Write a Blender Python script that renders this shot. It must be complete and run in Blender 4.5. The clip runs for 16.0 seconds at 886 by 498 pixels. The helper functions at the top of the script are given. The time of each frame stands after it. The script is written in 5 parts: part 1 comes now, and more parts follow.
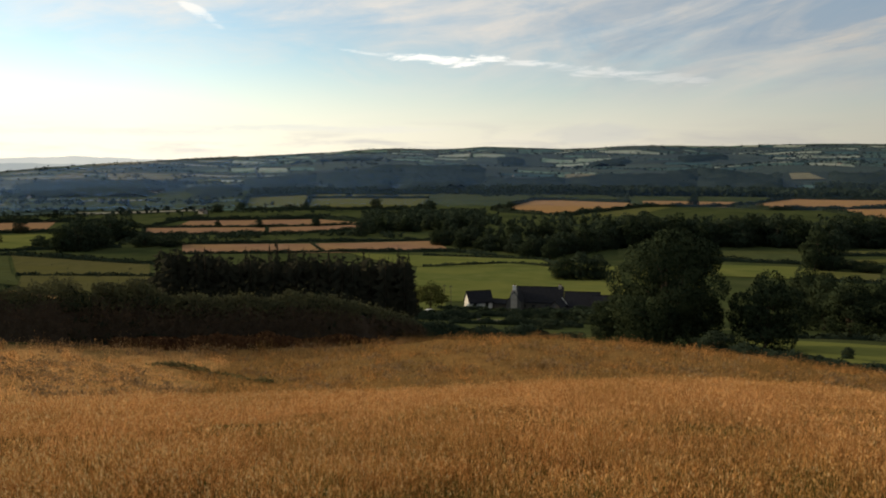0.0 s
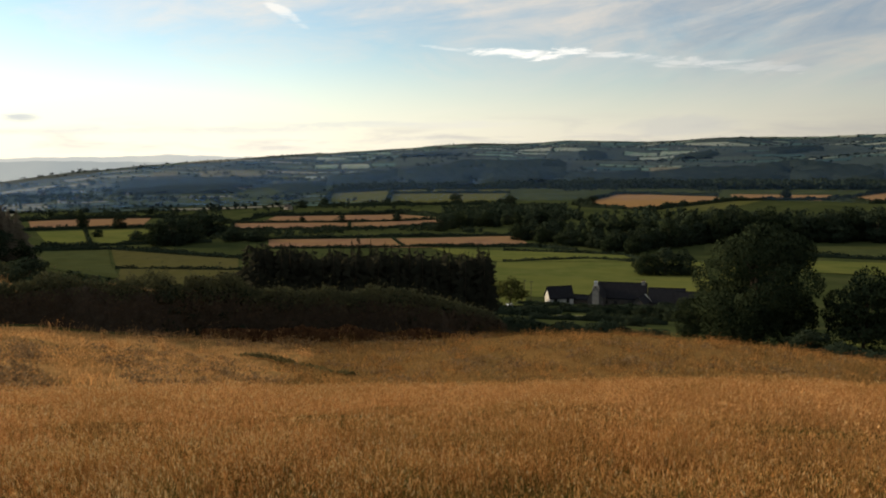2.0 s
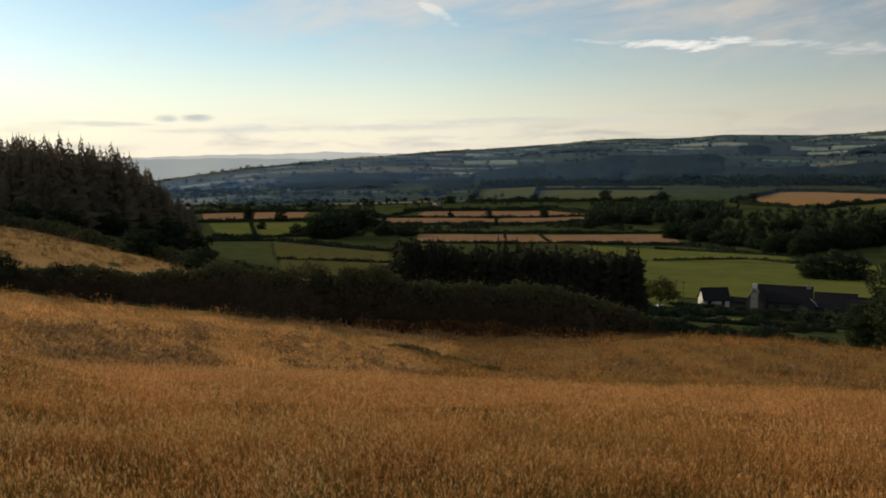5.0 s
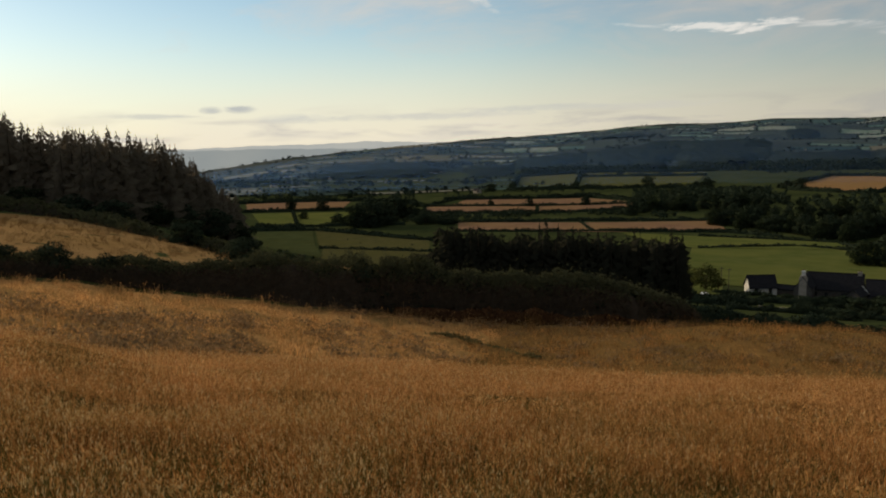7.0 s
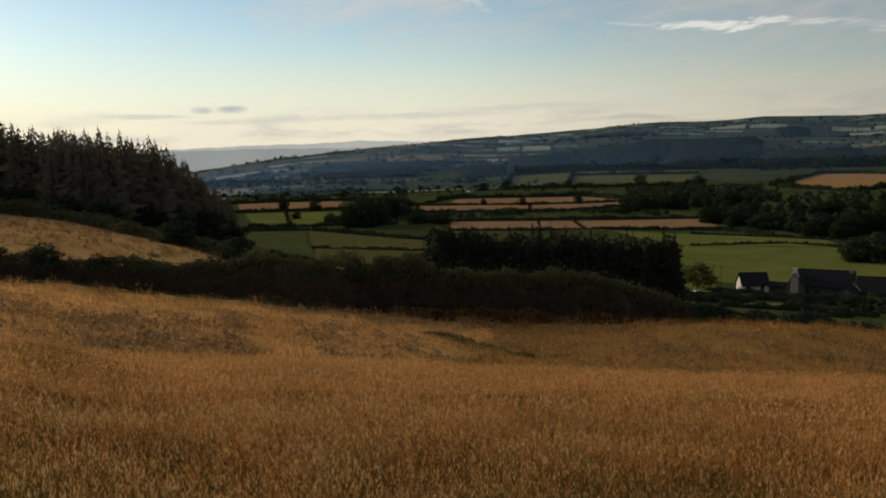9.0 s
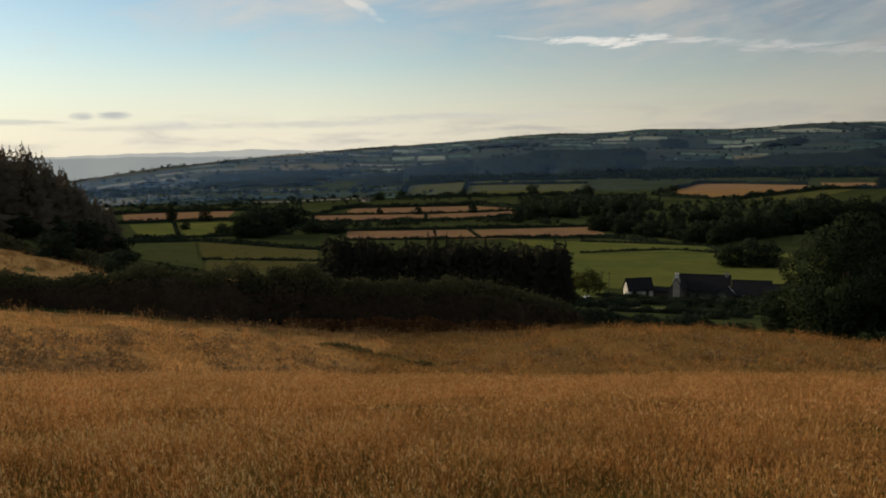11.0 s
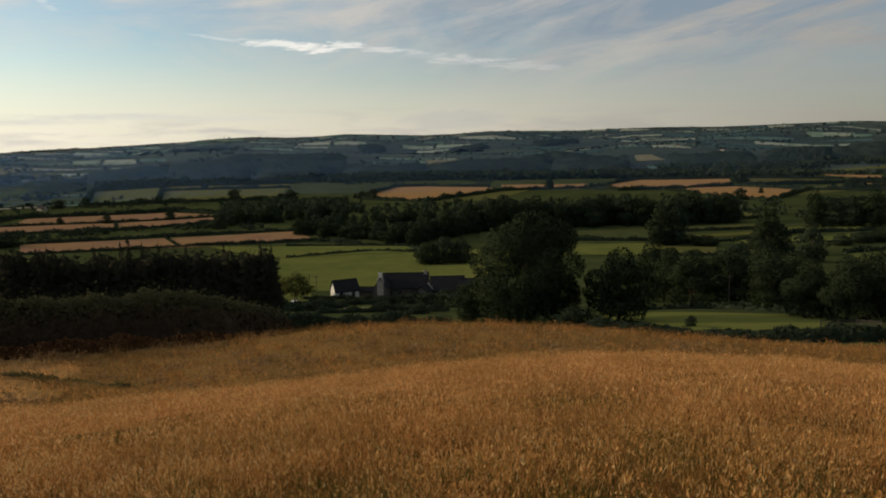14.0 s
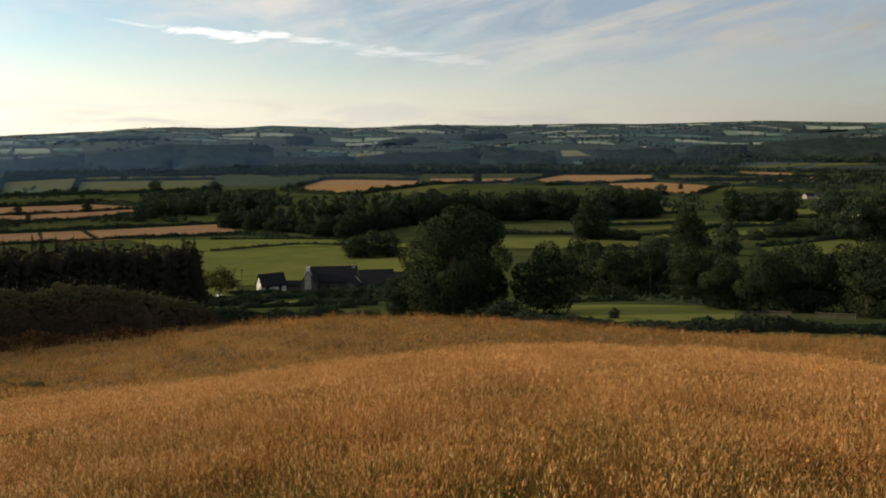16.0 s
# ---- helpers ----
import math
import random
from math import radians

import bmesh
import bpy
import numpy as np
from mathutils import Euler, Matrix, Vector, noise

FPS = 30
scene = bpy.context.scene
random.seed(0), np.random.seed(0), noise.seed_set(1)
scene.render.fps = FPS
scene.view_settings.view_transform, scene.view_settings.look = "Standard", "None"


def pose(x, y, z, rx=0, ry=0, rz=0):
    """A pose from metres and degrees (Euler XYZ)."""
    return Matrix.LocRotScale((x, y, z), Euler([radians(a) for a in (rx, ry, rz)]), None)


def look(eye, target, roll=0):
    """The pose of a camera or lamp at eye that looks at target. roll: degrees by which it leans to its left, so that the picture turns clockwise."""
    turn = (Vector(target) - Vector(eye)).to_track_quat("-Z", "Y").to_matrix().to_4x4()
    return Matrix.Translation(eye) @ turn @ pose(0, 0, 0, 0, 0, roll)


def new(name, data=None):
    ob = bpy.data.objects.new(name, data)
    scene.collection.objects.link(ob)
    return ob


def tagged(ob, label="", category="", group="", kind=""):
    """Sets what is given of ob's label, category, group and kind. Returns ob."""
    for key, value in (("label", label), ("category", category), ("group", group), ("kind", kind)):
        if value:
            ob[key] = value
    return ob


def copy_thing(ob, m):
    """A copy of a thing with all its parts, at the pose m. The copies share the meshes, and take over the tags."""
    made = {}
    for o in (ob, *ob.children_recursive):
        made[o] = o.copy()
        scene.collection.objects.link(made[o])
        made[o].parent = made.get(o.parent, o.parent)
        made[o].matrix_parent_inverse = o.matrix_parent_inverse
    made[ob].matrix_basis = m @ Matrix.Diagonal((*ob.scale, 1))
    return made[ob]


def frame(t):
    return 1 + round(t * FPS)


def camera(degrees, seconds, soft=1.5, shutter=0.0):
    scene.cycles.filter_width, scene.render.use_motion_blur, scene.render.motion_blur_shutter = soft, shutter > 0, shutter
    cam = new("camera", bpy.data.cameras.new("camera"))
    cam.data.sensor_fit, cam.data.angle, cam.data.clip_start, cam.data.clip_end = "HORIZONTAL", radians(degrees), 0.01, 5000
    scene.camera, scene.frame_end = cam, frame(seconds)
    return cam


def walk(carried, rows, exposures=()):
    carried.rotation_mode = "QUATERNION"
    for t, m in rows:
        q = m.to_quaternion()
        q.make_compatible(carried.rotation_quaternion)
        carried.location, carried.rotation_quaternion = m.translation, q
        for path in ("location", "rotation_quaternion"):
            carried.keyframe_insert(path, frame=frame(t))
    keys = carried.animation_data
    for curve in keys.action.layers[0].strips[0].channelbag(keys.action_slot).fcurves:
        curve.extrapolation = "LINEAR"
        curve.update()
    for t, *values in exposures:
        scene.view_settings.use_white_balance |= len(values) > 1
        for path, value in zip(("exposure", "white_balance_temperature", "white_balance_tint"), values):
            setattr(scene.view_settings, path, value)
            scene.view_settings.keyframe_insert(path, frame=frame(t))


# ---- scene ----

# ---- camera: stands in the field at eye height and turns ----
EYE = 1.65
cam = camera(60.3, 16.0, soft=2.0)
PATH = [  # seconds, yaw, pitch, roll
    (0.0, 0.000, -6.700, 0.000),
    (0.5, 1.414, -6.578, 0.251),
    (1.0, 2.474, -6.645, 0.374),
    (1.5, 3.877, -6.803, 0.481),
    (2.0, 5.972, -7.046, 0.631),
    (2.5, 7.182, -6.796, 0.422),
    (3.0, 8.881, -6.875, 0.656),
    (3.5, 11.026, -6.823, 1.033),
    (4.0, 12.731, -6.796, 1.093),
    (4.5, 14.793, -7.064, 0.958),
    (5.0, 16.983, -7.192, 0.911),
    (7.5, 20.006, -8.079, 1.705),
    (8.0, 19.830, -8.090, 1.799),
    (10.5, 15.624, -7.752, 1.732),
    (11.0, 11.621, -7.586, 1.436),
    (11.5, 8.818, -7.478, 1.220),
    (12.0, 5.606, -7.589, 1.113),
    (12.5, 1.071, -7.849, 0.744),
    (13.0, -3.651, -8.014, 0.886),
    (13.5, -6.991, -7.704, 0.959),
    (14.0, -10.331, -7.731, 0.929),
    (14.5, -12.225, -7.787, 0.835),
    (15.0, -12.955, -7.721, 0.780),
    (15.5, -14.087, -8.160, 0.378),
    (16.0, -15.620, -8.255, 0.119),
]
walk(cam, [(t, pose(0, 0, EYE, 90 + p, r, y)) for t, y, p, r in PATH],
     exposures=[(t, stops, 6850, 10) for t, stops in (
         (0, 0.11), (1.5, 0.09), (2.5, 0.03), (3.2, -0.06), (3.5, -0.19), (4, -0.18), (5, -0.28), (7.5, -0.48), (11, -0.45), (11.6, -0.36), (12, -0.23), (12.5, -0.24), (13, -0.27), (14.2, -0.24), (15, 0.05), (16, 0.2))])

# ---- sky, sun, exposure ----
SUN_BEARING, SUN_HEIGHT = 74.0, 18.0
world = bpy.data.worlds.new("evening_sky")
scene.world = world
world.use_nodes = True


class Nodes:
    """Small helper to write node trees as expressions."""

    def __init__(self, tree):
        self.tree = tree
        tree.nodes.clear()

    def add(self, kind, **settings):
        n = self.tree.nodes.new(kind)
        for k, v in settings.items():
            setattr(n, k, v)
        return n

    def put(self, socket, value):
        if hasattr(value, "is_output") or hasattr(value, "links"):
            self.tree.links.new(value, socket)
        elif value is not None:
            socket.default_value = value

    def math(self, op, a, b=None, c=None, clamp=False):
        n = self.add("ShaderNodeMath", operation=op, use_clamp=clamp)
        for k, v in enumerate((a, b, c)):
            self.put(n.inputs[k], v)
        return n.outputs[0]

    def noise(self, vector, scale, detail=4.0, rough=0.55, distortion=0.0):
        n = self.add("ShaderNodeTexNoise")
        self.put(n.inputs["Vector"], vector)
        n.inputs["Scale"].default_value, n.inputs["Detail"].default_value = scale, detail
        n.inputs["Roughness"].default_value, n.inputs["Distortion"].default_value = rough, distortion
        return n.outputs["Fac"]

    def ramp(self, fac, stops):
        n = self.add("ShaderNodeValToRGB")
        e = n.color_ramp.elements
        while len(e) < len(stops):
            e.new(0.5)
        for el, (p, c) in zip(e, stops):
            el.position, el.color = p, (*c, 1) if len(c) == 3 else c
        self.put(n.inputs[0], fac)
        return n.outputs[0]

    def mix(self, fac, a, b, how="MIX"):
        n = self.add("ShaderNodeMix", data_type="RGBA", blend_type=how)
        self.put(n.inputs[0], fac)
        self.put(n.inputs[6], (*a, 1) if isinstance(a, tuple) and len(a) == 3 else a)
        self.put(n.inputs[7], (*b, 1) if isinstance(b, tuple) and len(b) == 3 else b)
        return n.outputs[2]

    def combine(self, x, y, z):
        n = self.add("ShaderNodeCombineXYZ")
        for k, v in enumerate((x, y, z)):
            self.put(n.inputs[k], v)
        return n.outputs[0]

    def mapped(self, vector, scale):
        n = self.add("ShaderNodeMapping")
        self.put(n.inputs["Vector"], vector)
        n.inputs["Scale"].default_value = scale
        return n.outputs[0]


def build_sky(tree):
    N = Nodes(tree)
    sky = N.add("ShaderNodeTexSky", sky_type="NISHITA", sun_disc=False, sun_elevation=radians(SUN_HEIGHT),
                sun_rotation=radians(-SUN_BEARING), altitude=150.0, air_density=1.0, dust_density=0.35, ozone_density=1.5)
    way = N.add("ShaderNodeTexCoord").outputs["Generated"]
    split = N.add("ShaderNodeSeparateXYZ")
    N.put(split.inputs[0], way)
    x, y, z = split.outputs
    # bearing and height in degrees
    bearing = N.math("MULTIPLY", N.math("ARCTAN2", N.math("MULTIPLY", x, -1), y), 57.2958)
    height = N.math("MULTIPLY", N.math("ARCSINE", z), 57.2958)
    flat = N.combine(N.math("MULTIPLY", bearing, 0.022), N.math("MULTIPLY", N.math("ADD", height, N.math("MULTIPLY", bearing, 0.10)), 0.075), 0.0)
    wisp = N.noise(flat, 3.2, 8.0, 0.62, 0.7)
    fine = N.noise(N.combine(N.math("MULTIPLY", bearing, 0.06), N.math("MULTIPLY", N.math("ADD", height, N.math("MULTIPLY", bearing, 0.10)), 0.21), 3.0), 2.6, 8.0, 0.65, 0.5)

    shred = N.noise(N.combine(N.math("MULTIPLY", bearing, 0.34), N.math("MULTIPLY", N.math("ADD", height, N.math("MULTIPLY", bearing, 0.02)), 1.9), 1.0), 1.25, 7.0, 0.62, 0.8)

    def bank(b, h, wide, tall, lean=0.0, rag=0.5):
        """A soft bank of cloud round a bearing and height, frayed by noise."""
        db = N.math("SUBTRACT", bearing, b)
        dh = N.math("SUBTRACT", N.math("SUBTRACT", height, h), N.math("MULTIPLY", db, lean))
        d = N.math("ADD", N.math("POWER", N.math("DIVIDE", db, wide), 2.0), N.math("POWER", N.math("DIVIDE", dh, tall), 2.0))
        frayed = N.math("ADD", d, N.math("MULTIPLY", N.math("SUBTRACT", shred if tall < 0.5 else fine, 0.5), 6.0 * rag))
        return N.math("SUBTRACT", 1.0, N.math("SMOOTH_MIN", N.math("MAXIMUM", frayed, 0.0), 1.0, 0.3), clamp=True)

    # high veil, thickest to the west of north, thinning into blue
    lift = N.math("ADD", N.math("SUBTRACT", height, 6.2), N.math("MULTIPLY", N.math("ADD", bearing, 6.0), -0.14))
    veil = N.math("MULTIPLY_ADD", N.math("SUBTRACT", wisp, 0.5), 3.4, N.math("MULTIPLY_ADD", lift, 0.13, 0.42), clamp=True)
    veil = N.math("MULTIPLY", veil, N.math("MULTIPLY_ADD", N.math("SUBTRACT", fine, 0.5), 2.2, 0.74, clamp=True))
    veil = N.math("MULTIPLY", veil, N.math("MULTIPLY_ADD", height, 0.2, -0.4, clamp=True))
    turned = N.math("MULTIPLY_ADD", bearing, 0.022, 0.62, clamp=True)
    clear = N.mix(1.0, sky.outputs[0], N.mix(turned, (0.68, 0.77, 0.88), (1.15, 1.25, 1.27)), "MULTIPLY")
    # combed cirrus with blue gaps, leaning up to the east
    comb = N.noise(N.combine(N.math("MULTIPLY", bearing, 0.035), N.math("MULTIPLY", N.math("ADD", height, N.math("MULTIPLY", bearing, 0.27)), 0.15), 5.0), 1.5, 9.0, 0.58, 1.1)
    east = N.math("MULTIPLY", N.math("MULTIPLY_ADD", bearing, -0.055, -0.15, clamp=True), N.math("MULTIPLY_ADD", height, 0.25, -0.85, clamp=True))
    gap = N.math("MULTIPLY", N.math("MULTIPLY_ADD", N.math("SUBTRACT", 0.5, comb), 8.0, 0.1, clamp=True), east)
    plume = N.math("MULTIPLY", N.math("MULTIPLY_ADD", N.math("SUBTRACT", comb, 0.53), 7.0, 0.0, clamp=True), east)
    # thin bright haze of an evening, resting on the horizon
    low = N.math("POWER", 2.718, N.math("MULTIPLY", N.math("POWER", N.math("DIVIDE", N.math("MAXIMUM", height, 0.0), 5.2), 2.0), -1.0))
    low = N.math("MULTIPLY", low, N.math("MULTIPLY_ADD", N.math("SUBTRACT", wisp, 0.5), 0.5, 0.88, clamp=True))
    col = N.mix(veil, clear, N.mix(N.math('MULTIPLY_ADD', bearing, 0.0135, 0.6, clamp=True), (3.1, 3.1, 3.05), (7.2, 7.2, 7.1)))
    col = N.mix(N.math("MULTIPLY", gap, 0.85), col, (1.95, 2.8, 3.75))
    col = N.mix(N.math("MULTIPLY", plume, 0.7), col, N.mix(N.math("MULTIPLY_ADD", bearing, 0.02, 0.9, clamp=True), (4.4, 4.3, 4.1), (5.8, 5.7, 5.4)))
    col = N.mix(low, col, N.mix(N.math('MULTIPLY_ADD', bearing, 0.0147, 0.676, clamp=True), (2.6, 2.5, 2.3), (9.4, 8.9, 7.7)))
    # a broken deck of soft low cloud over the far hills
    lumps = N.noise(N.combine(N.math("MULTIPLY", bearing, 0.085), N.math("MULTIPLY", height, 0.55), 7.0), 1.7, 6.0, 0.6, 0.4)
    band = N.math("MULTIPLY", N.math("MULTIPLY_ADD", height, -0.55, 1.65, clamp=True), N.math("MULTIPLY_ADD", height, 1.2, 0.1, clamp=True))
    deck = N.math("MULTIPLY", band, N.math("MULTIPLY_ADD", N.math("SUBTRACT", lumps, 0.5), 5.0, 0.1, clamp=True))
    col = N.mix(N.math("MULTIPLY", deck, 0.85), col, N.mix(N.math("MULTIPLY_ADD", bearing, 0.02, 0.5, clamp=True), (3.7, 3.65, 3.5), (6.3, 6.15, 5.9)))
    for b, h, wide, tall, lean, rag, strong, tone in (
            (5.6, 7.65, 2.2, 0.16, 0.13, 0.6, 0.35, (9.3, 9.2, 8.9)),
            (2.0, 7.32, 2.6, 0.34, 0.05, 1.0, 0.75, (9.4, 9.3, 9.0)),
            (-2.2, 7.10, 2.8, 0.42, -0.02, 1.0, 0.8, (9.4, 9.3, 9.0)),
            (-5.9, 6.95, 2.4, 0.24, 0.04, 0.8, 0.45, (8.8, 8.7, 8.5)),
            (-10.8, 6.35, 3.4, 0.42, 0.08, 0.9, 0.35, (7.6, 7.6, 7.6)),
            (-15.8, 5.7, 3.4, 0.45, 0.1, 0.9, 0.3, (6.8, 6.8, 6.8)),
            (17.3, 10.1, 1.5, 0.45, 0.6, 0.8, 0.6, (8.6, 8.5, 8.2)),
            (36.6, 2.66, 0.9, 0.3, 0.0, 0.35, 0.75, (4.6, 5.0, 5.5)),
            (34.6, 2.70, 1.2, 0.36, 0.0, 0.35, 0.75, (4.6, 5.0, 5.5)),
            (41.0, 2.3, 4.5, 0.22, 0.02, 0.5, 0.5, (5.2, 5.5, 5.8)),
            (30.0, 1.9, 3.5, 0.5, 0.0, 0.7, 0.5, (5.6, 6.0, 6.4)),
            (13.0, 2.3, 6.0, 0.25, 0.0, 0.6, 0.4, (5.6, 5.9, 6.1)),
            (50.5, 10.4, 3.6, 0.75, -0.06, 0.6, 0.8, (9.6, 9.4, 9.0)),
            (22.0, 1.9, 9.0, 0.30, 0.0, 0.5, 0.45, (5.9, 6.1, 6.2)),
            (5.0, 2.2, 5.0, 0.35, 0.0, 0.5, 0.35, (6.4, 6.4, 6.3)),
            (-11.0, 1.9, 4.0, 0.7, 0.0, 0.8, 0.5, (4.6, 4.7, 4.6))):
        col = N.mix(N.math("MULTIPLY", bank(b, h, wide, tall, lean, rag), strong), col, tone)
    back = N.add("ShaderNodeBackground")
    N.put(back.inputs[0], col)
    back.inputs[1].default_value = 0.122
    N.put(N.add("ShaderNodeOutputWorld").inputs[0], back.outputs[0])


build_sky(world.node_tree)

sun = new("sun", bpy.data.lights.new("sun", "SUN"))
sun.data.energy, sun.data.angle, sun.data.color = 3.3, radians(0.6), (1.0, 0.80, 0.55)
_a, _e = radians(SUN_BEARING), radians(SUN_HEIGHT)
sun.matrix_world = look((-math.sin(_a) * math.cos(_e) * 300, math.cos(_a) * math.cos(_e) * 300, math.sin(_e) * 300), (0, 0, 0))

# ---- the lie of the land: bearing in degrees (left positive), range in metres, height in metres ----
RANGES = (20, 25, 38, 65, 100, 140, 190, 260, 350)
HILLSIDE = {
    52: (-2.2, -3.2, -4.4, -6.7, -6.6, -7.6, -8.6, -5.0, -2.0),
    44: (-3.6, -4.75, -6.1, -9.0, -9.2, -11.3, -13.3, -14.0, -16.0),
    36: (-4.0, -5.35, -7.0, -10.9, -12.2, -16.0, -19.5, -28.0, -42.0),
    28: (-4.3, -5.87, -8.3, -12.9, -18.0, -25.5, -33.5, -41.0, -47.0),
    18: (-4.6, -6.15, -9.8, -14.6, -20.5, -30.0, -38.0, -44.0, -49.5),
    10: (-4.8, -6.28, -10.3, -14.8, -21.5, -31.0, -39.0, -45.5, -51.0),
    0: (-4.8, -6.26, -10.4, -13.2, -23.0, -31.5, -40.5, -48.0, -52.5),
    -8: (-4.5, -5.95, -10.1, -13.2, -23.0, -31.5, -40.5, -48.5, -53.0),
    -18: (-4.2, -5.5, -9.6, -13.5, -23.3, -31.5, -39.5, -47.0, -53.0),
    -26: (-4.1, -5.25, -9.3, -14.1, -23.0, -29.5, -36.0, -45.0, -53.0),
    -36: (-4.0, -5.15, -9.1, -14.7, -22.3, -28.5, -35.0, -44.0, -52.0),
    -47: (-3.9, -5.0, -9.1, -14.7, -20.5, -27.0, -34.0, -43.0, -51.0),
}
CREST_EL = ((60, -1.9), (45, -1.9), (38, -1.7), (32.5, -1.08), (27.5, -0.52), (23, -0.27), (19.5, -0.03), (15.5, 0.14), (10, 0.43),
            (3.5, 0.73), (-0.7, 0.77), (-3.1, 0.94), (-9, 0.76), (-15, 1.0), (-20.5, 0.9), (-26, 1.05), (-30, 0.98), (-38, 1.14),
            (-45, 0.95), (-60, 1.0))
VALLEY = -58.0


def smoothstep(a, b, v):
    v = np.clip((v - a) / (b - a), 0, 1)
    return v * v * (3 - 2 * v)


def slope_table():
    """The hillside's heights on a fine grid of bearing (1 degree) and log range, softened."""
    az = np.arange(-70, 71, 1.0)
    u = np.linspace(math.log(20), math.log(350), 150)
    keys = sorted(HILLSIDE)
    rows = np.array([np.interp(u, np.log(RANGES), HILLSIDE[k]) for k in keys])
    grid = np.array([np.interp(az, keys, rows[:, j]) for j in range(len(u))]).T
    for _ in range(3):
        for axis, w in ((0, 3), (1, 4)):
            pad = [(w, w) if a == axis else (0, 0) for a in (0, 1)]
            g = np.pad(grid, pad, mode="edge" if axis == 0 else "reflect", **({} if axis == 0 else {"reflect_type": "odd"}))
            n = grid.shape[axis]
            grid = sum(np.take(g, np.arange(k, k + n), axis=axis) for k in range(2 * w + 1)) / (2 * w + 1)
    return grid


SLOPE = slope_table()


def waves(x, y, size, seed):
    """Smooth undulation between about -1 and 1."""
    out = 0
    for k in range(4):
        a, p = seed * 1.7 + k * 2.1, seed * 3.3 + k * 1.3
        q = 6.283 / (size * (0.75 + 0.22 * k))
        out = out + np.sin(q * (x * math.cos(a) + y * math.sin(a)) + p) * (0.42 if k else 0.5)
    return out


def ground_z(x, y):
    x, y = np.asarray(x, float), np.asarray(y, float)
    r = np.maximum(np.hypot(x, y), 1e-3)
    az = np.degrees(np.arctan2(-x, y))
    ca = np.clip(az, -69.9, 69.9)
    # the hillside round the camera
    u = np.clip((np.log(np.clip(r, 20, 350)) - math.log(20)) / math.log(350 / 20) * 149, 0, 148.999)
    i, j = np.floor(ca + 70).astype(int), np.floor(u).astype(int)
    fa, fu = ca + 70 - i, u - j
    z = ((SLOPE[i, j] * (1 - fu) + SLOPE[i, j + 1] * fu) * (1 - fa) + (SLOPE[i + 1, j] * (1 - fu) + SLOPE[i + 1, j + 1] * fu) * fa)
    z = np.where(r < 20, z * (r / 20) ** 1.12, z)
    # the bank on which the hedge stands
    z = z + np.interp(az, [0, 5, 9, 14, 20, 25, 30, 36, 45], [0, 0.15, 0.5, 0.75, 0.75, 0.6, 0.4, 0.2, 0]) * smoothstep(50, 61, r) * smoothstep(80, 68, r)
    # the valley floor and the hills across it
    floor_z = VALLEY + 0.6 * waves(x, y, 260, 2)
    rc = np.interp(-ca, [-60, -38, -22, -12, 60], [2300, 2600, 3100, 4300, 4400])
    zc = EYE + rc * np.tan(np.radians(np.interp(-ca, [-a for a, _ in CREST_EL], [e for _, e in CREST_EL])))
    s = (r - 1350) / (rc - 1350)
    t = np.clip(s, 0, 1)
    rise = t * (1 - 0.25 * t) / 0.75 * np.where(t < 0.1, t / 0.1 * 0.5 + 0.5, 1)
    hill = floor_z + (zc - VALLEY) * rise + 13 * waves(x, y, 750, 5) * smoothstep(0, 0.3, t) * (1 - smoothstep(0.7, 1, t))
    hill = hill - 90 * np.clip(s - 1, 0, 1) ** 1.2
    far = np.where(r < 1350, floor_z, hill)
    k = smoothstep(330, 480, r)
    z = z * (1 - k) + far * k
    # uphill behind the camera
    back = smoothstep(62, 130, np.abs(az))
    return z * (1 - back) + back * (np.minimum(0.13 * r, 40 + 0.02 * r) * smoothstep(0, 30, r))


def at(bearing, reach):
    """The point of the ground on a bearing (degrees, left positive) at a range in metres."""
    a = radians(bearing)
    x, y = -math.sin(a) * reach, math.cos(a) * reach
    return Vector((x, y, float(ground_z(x, y))))

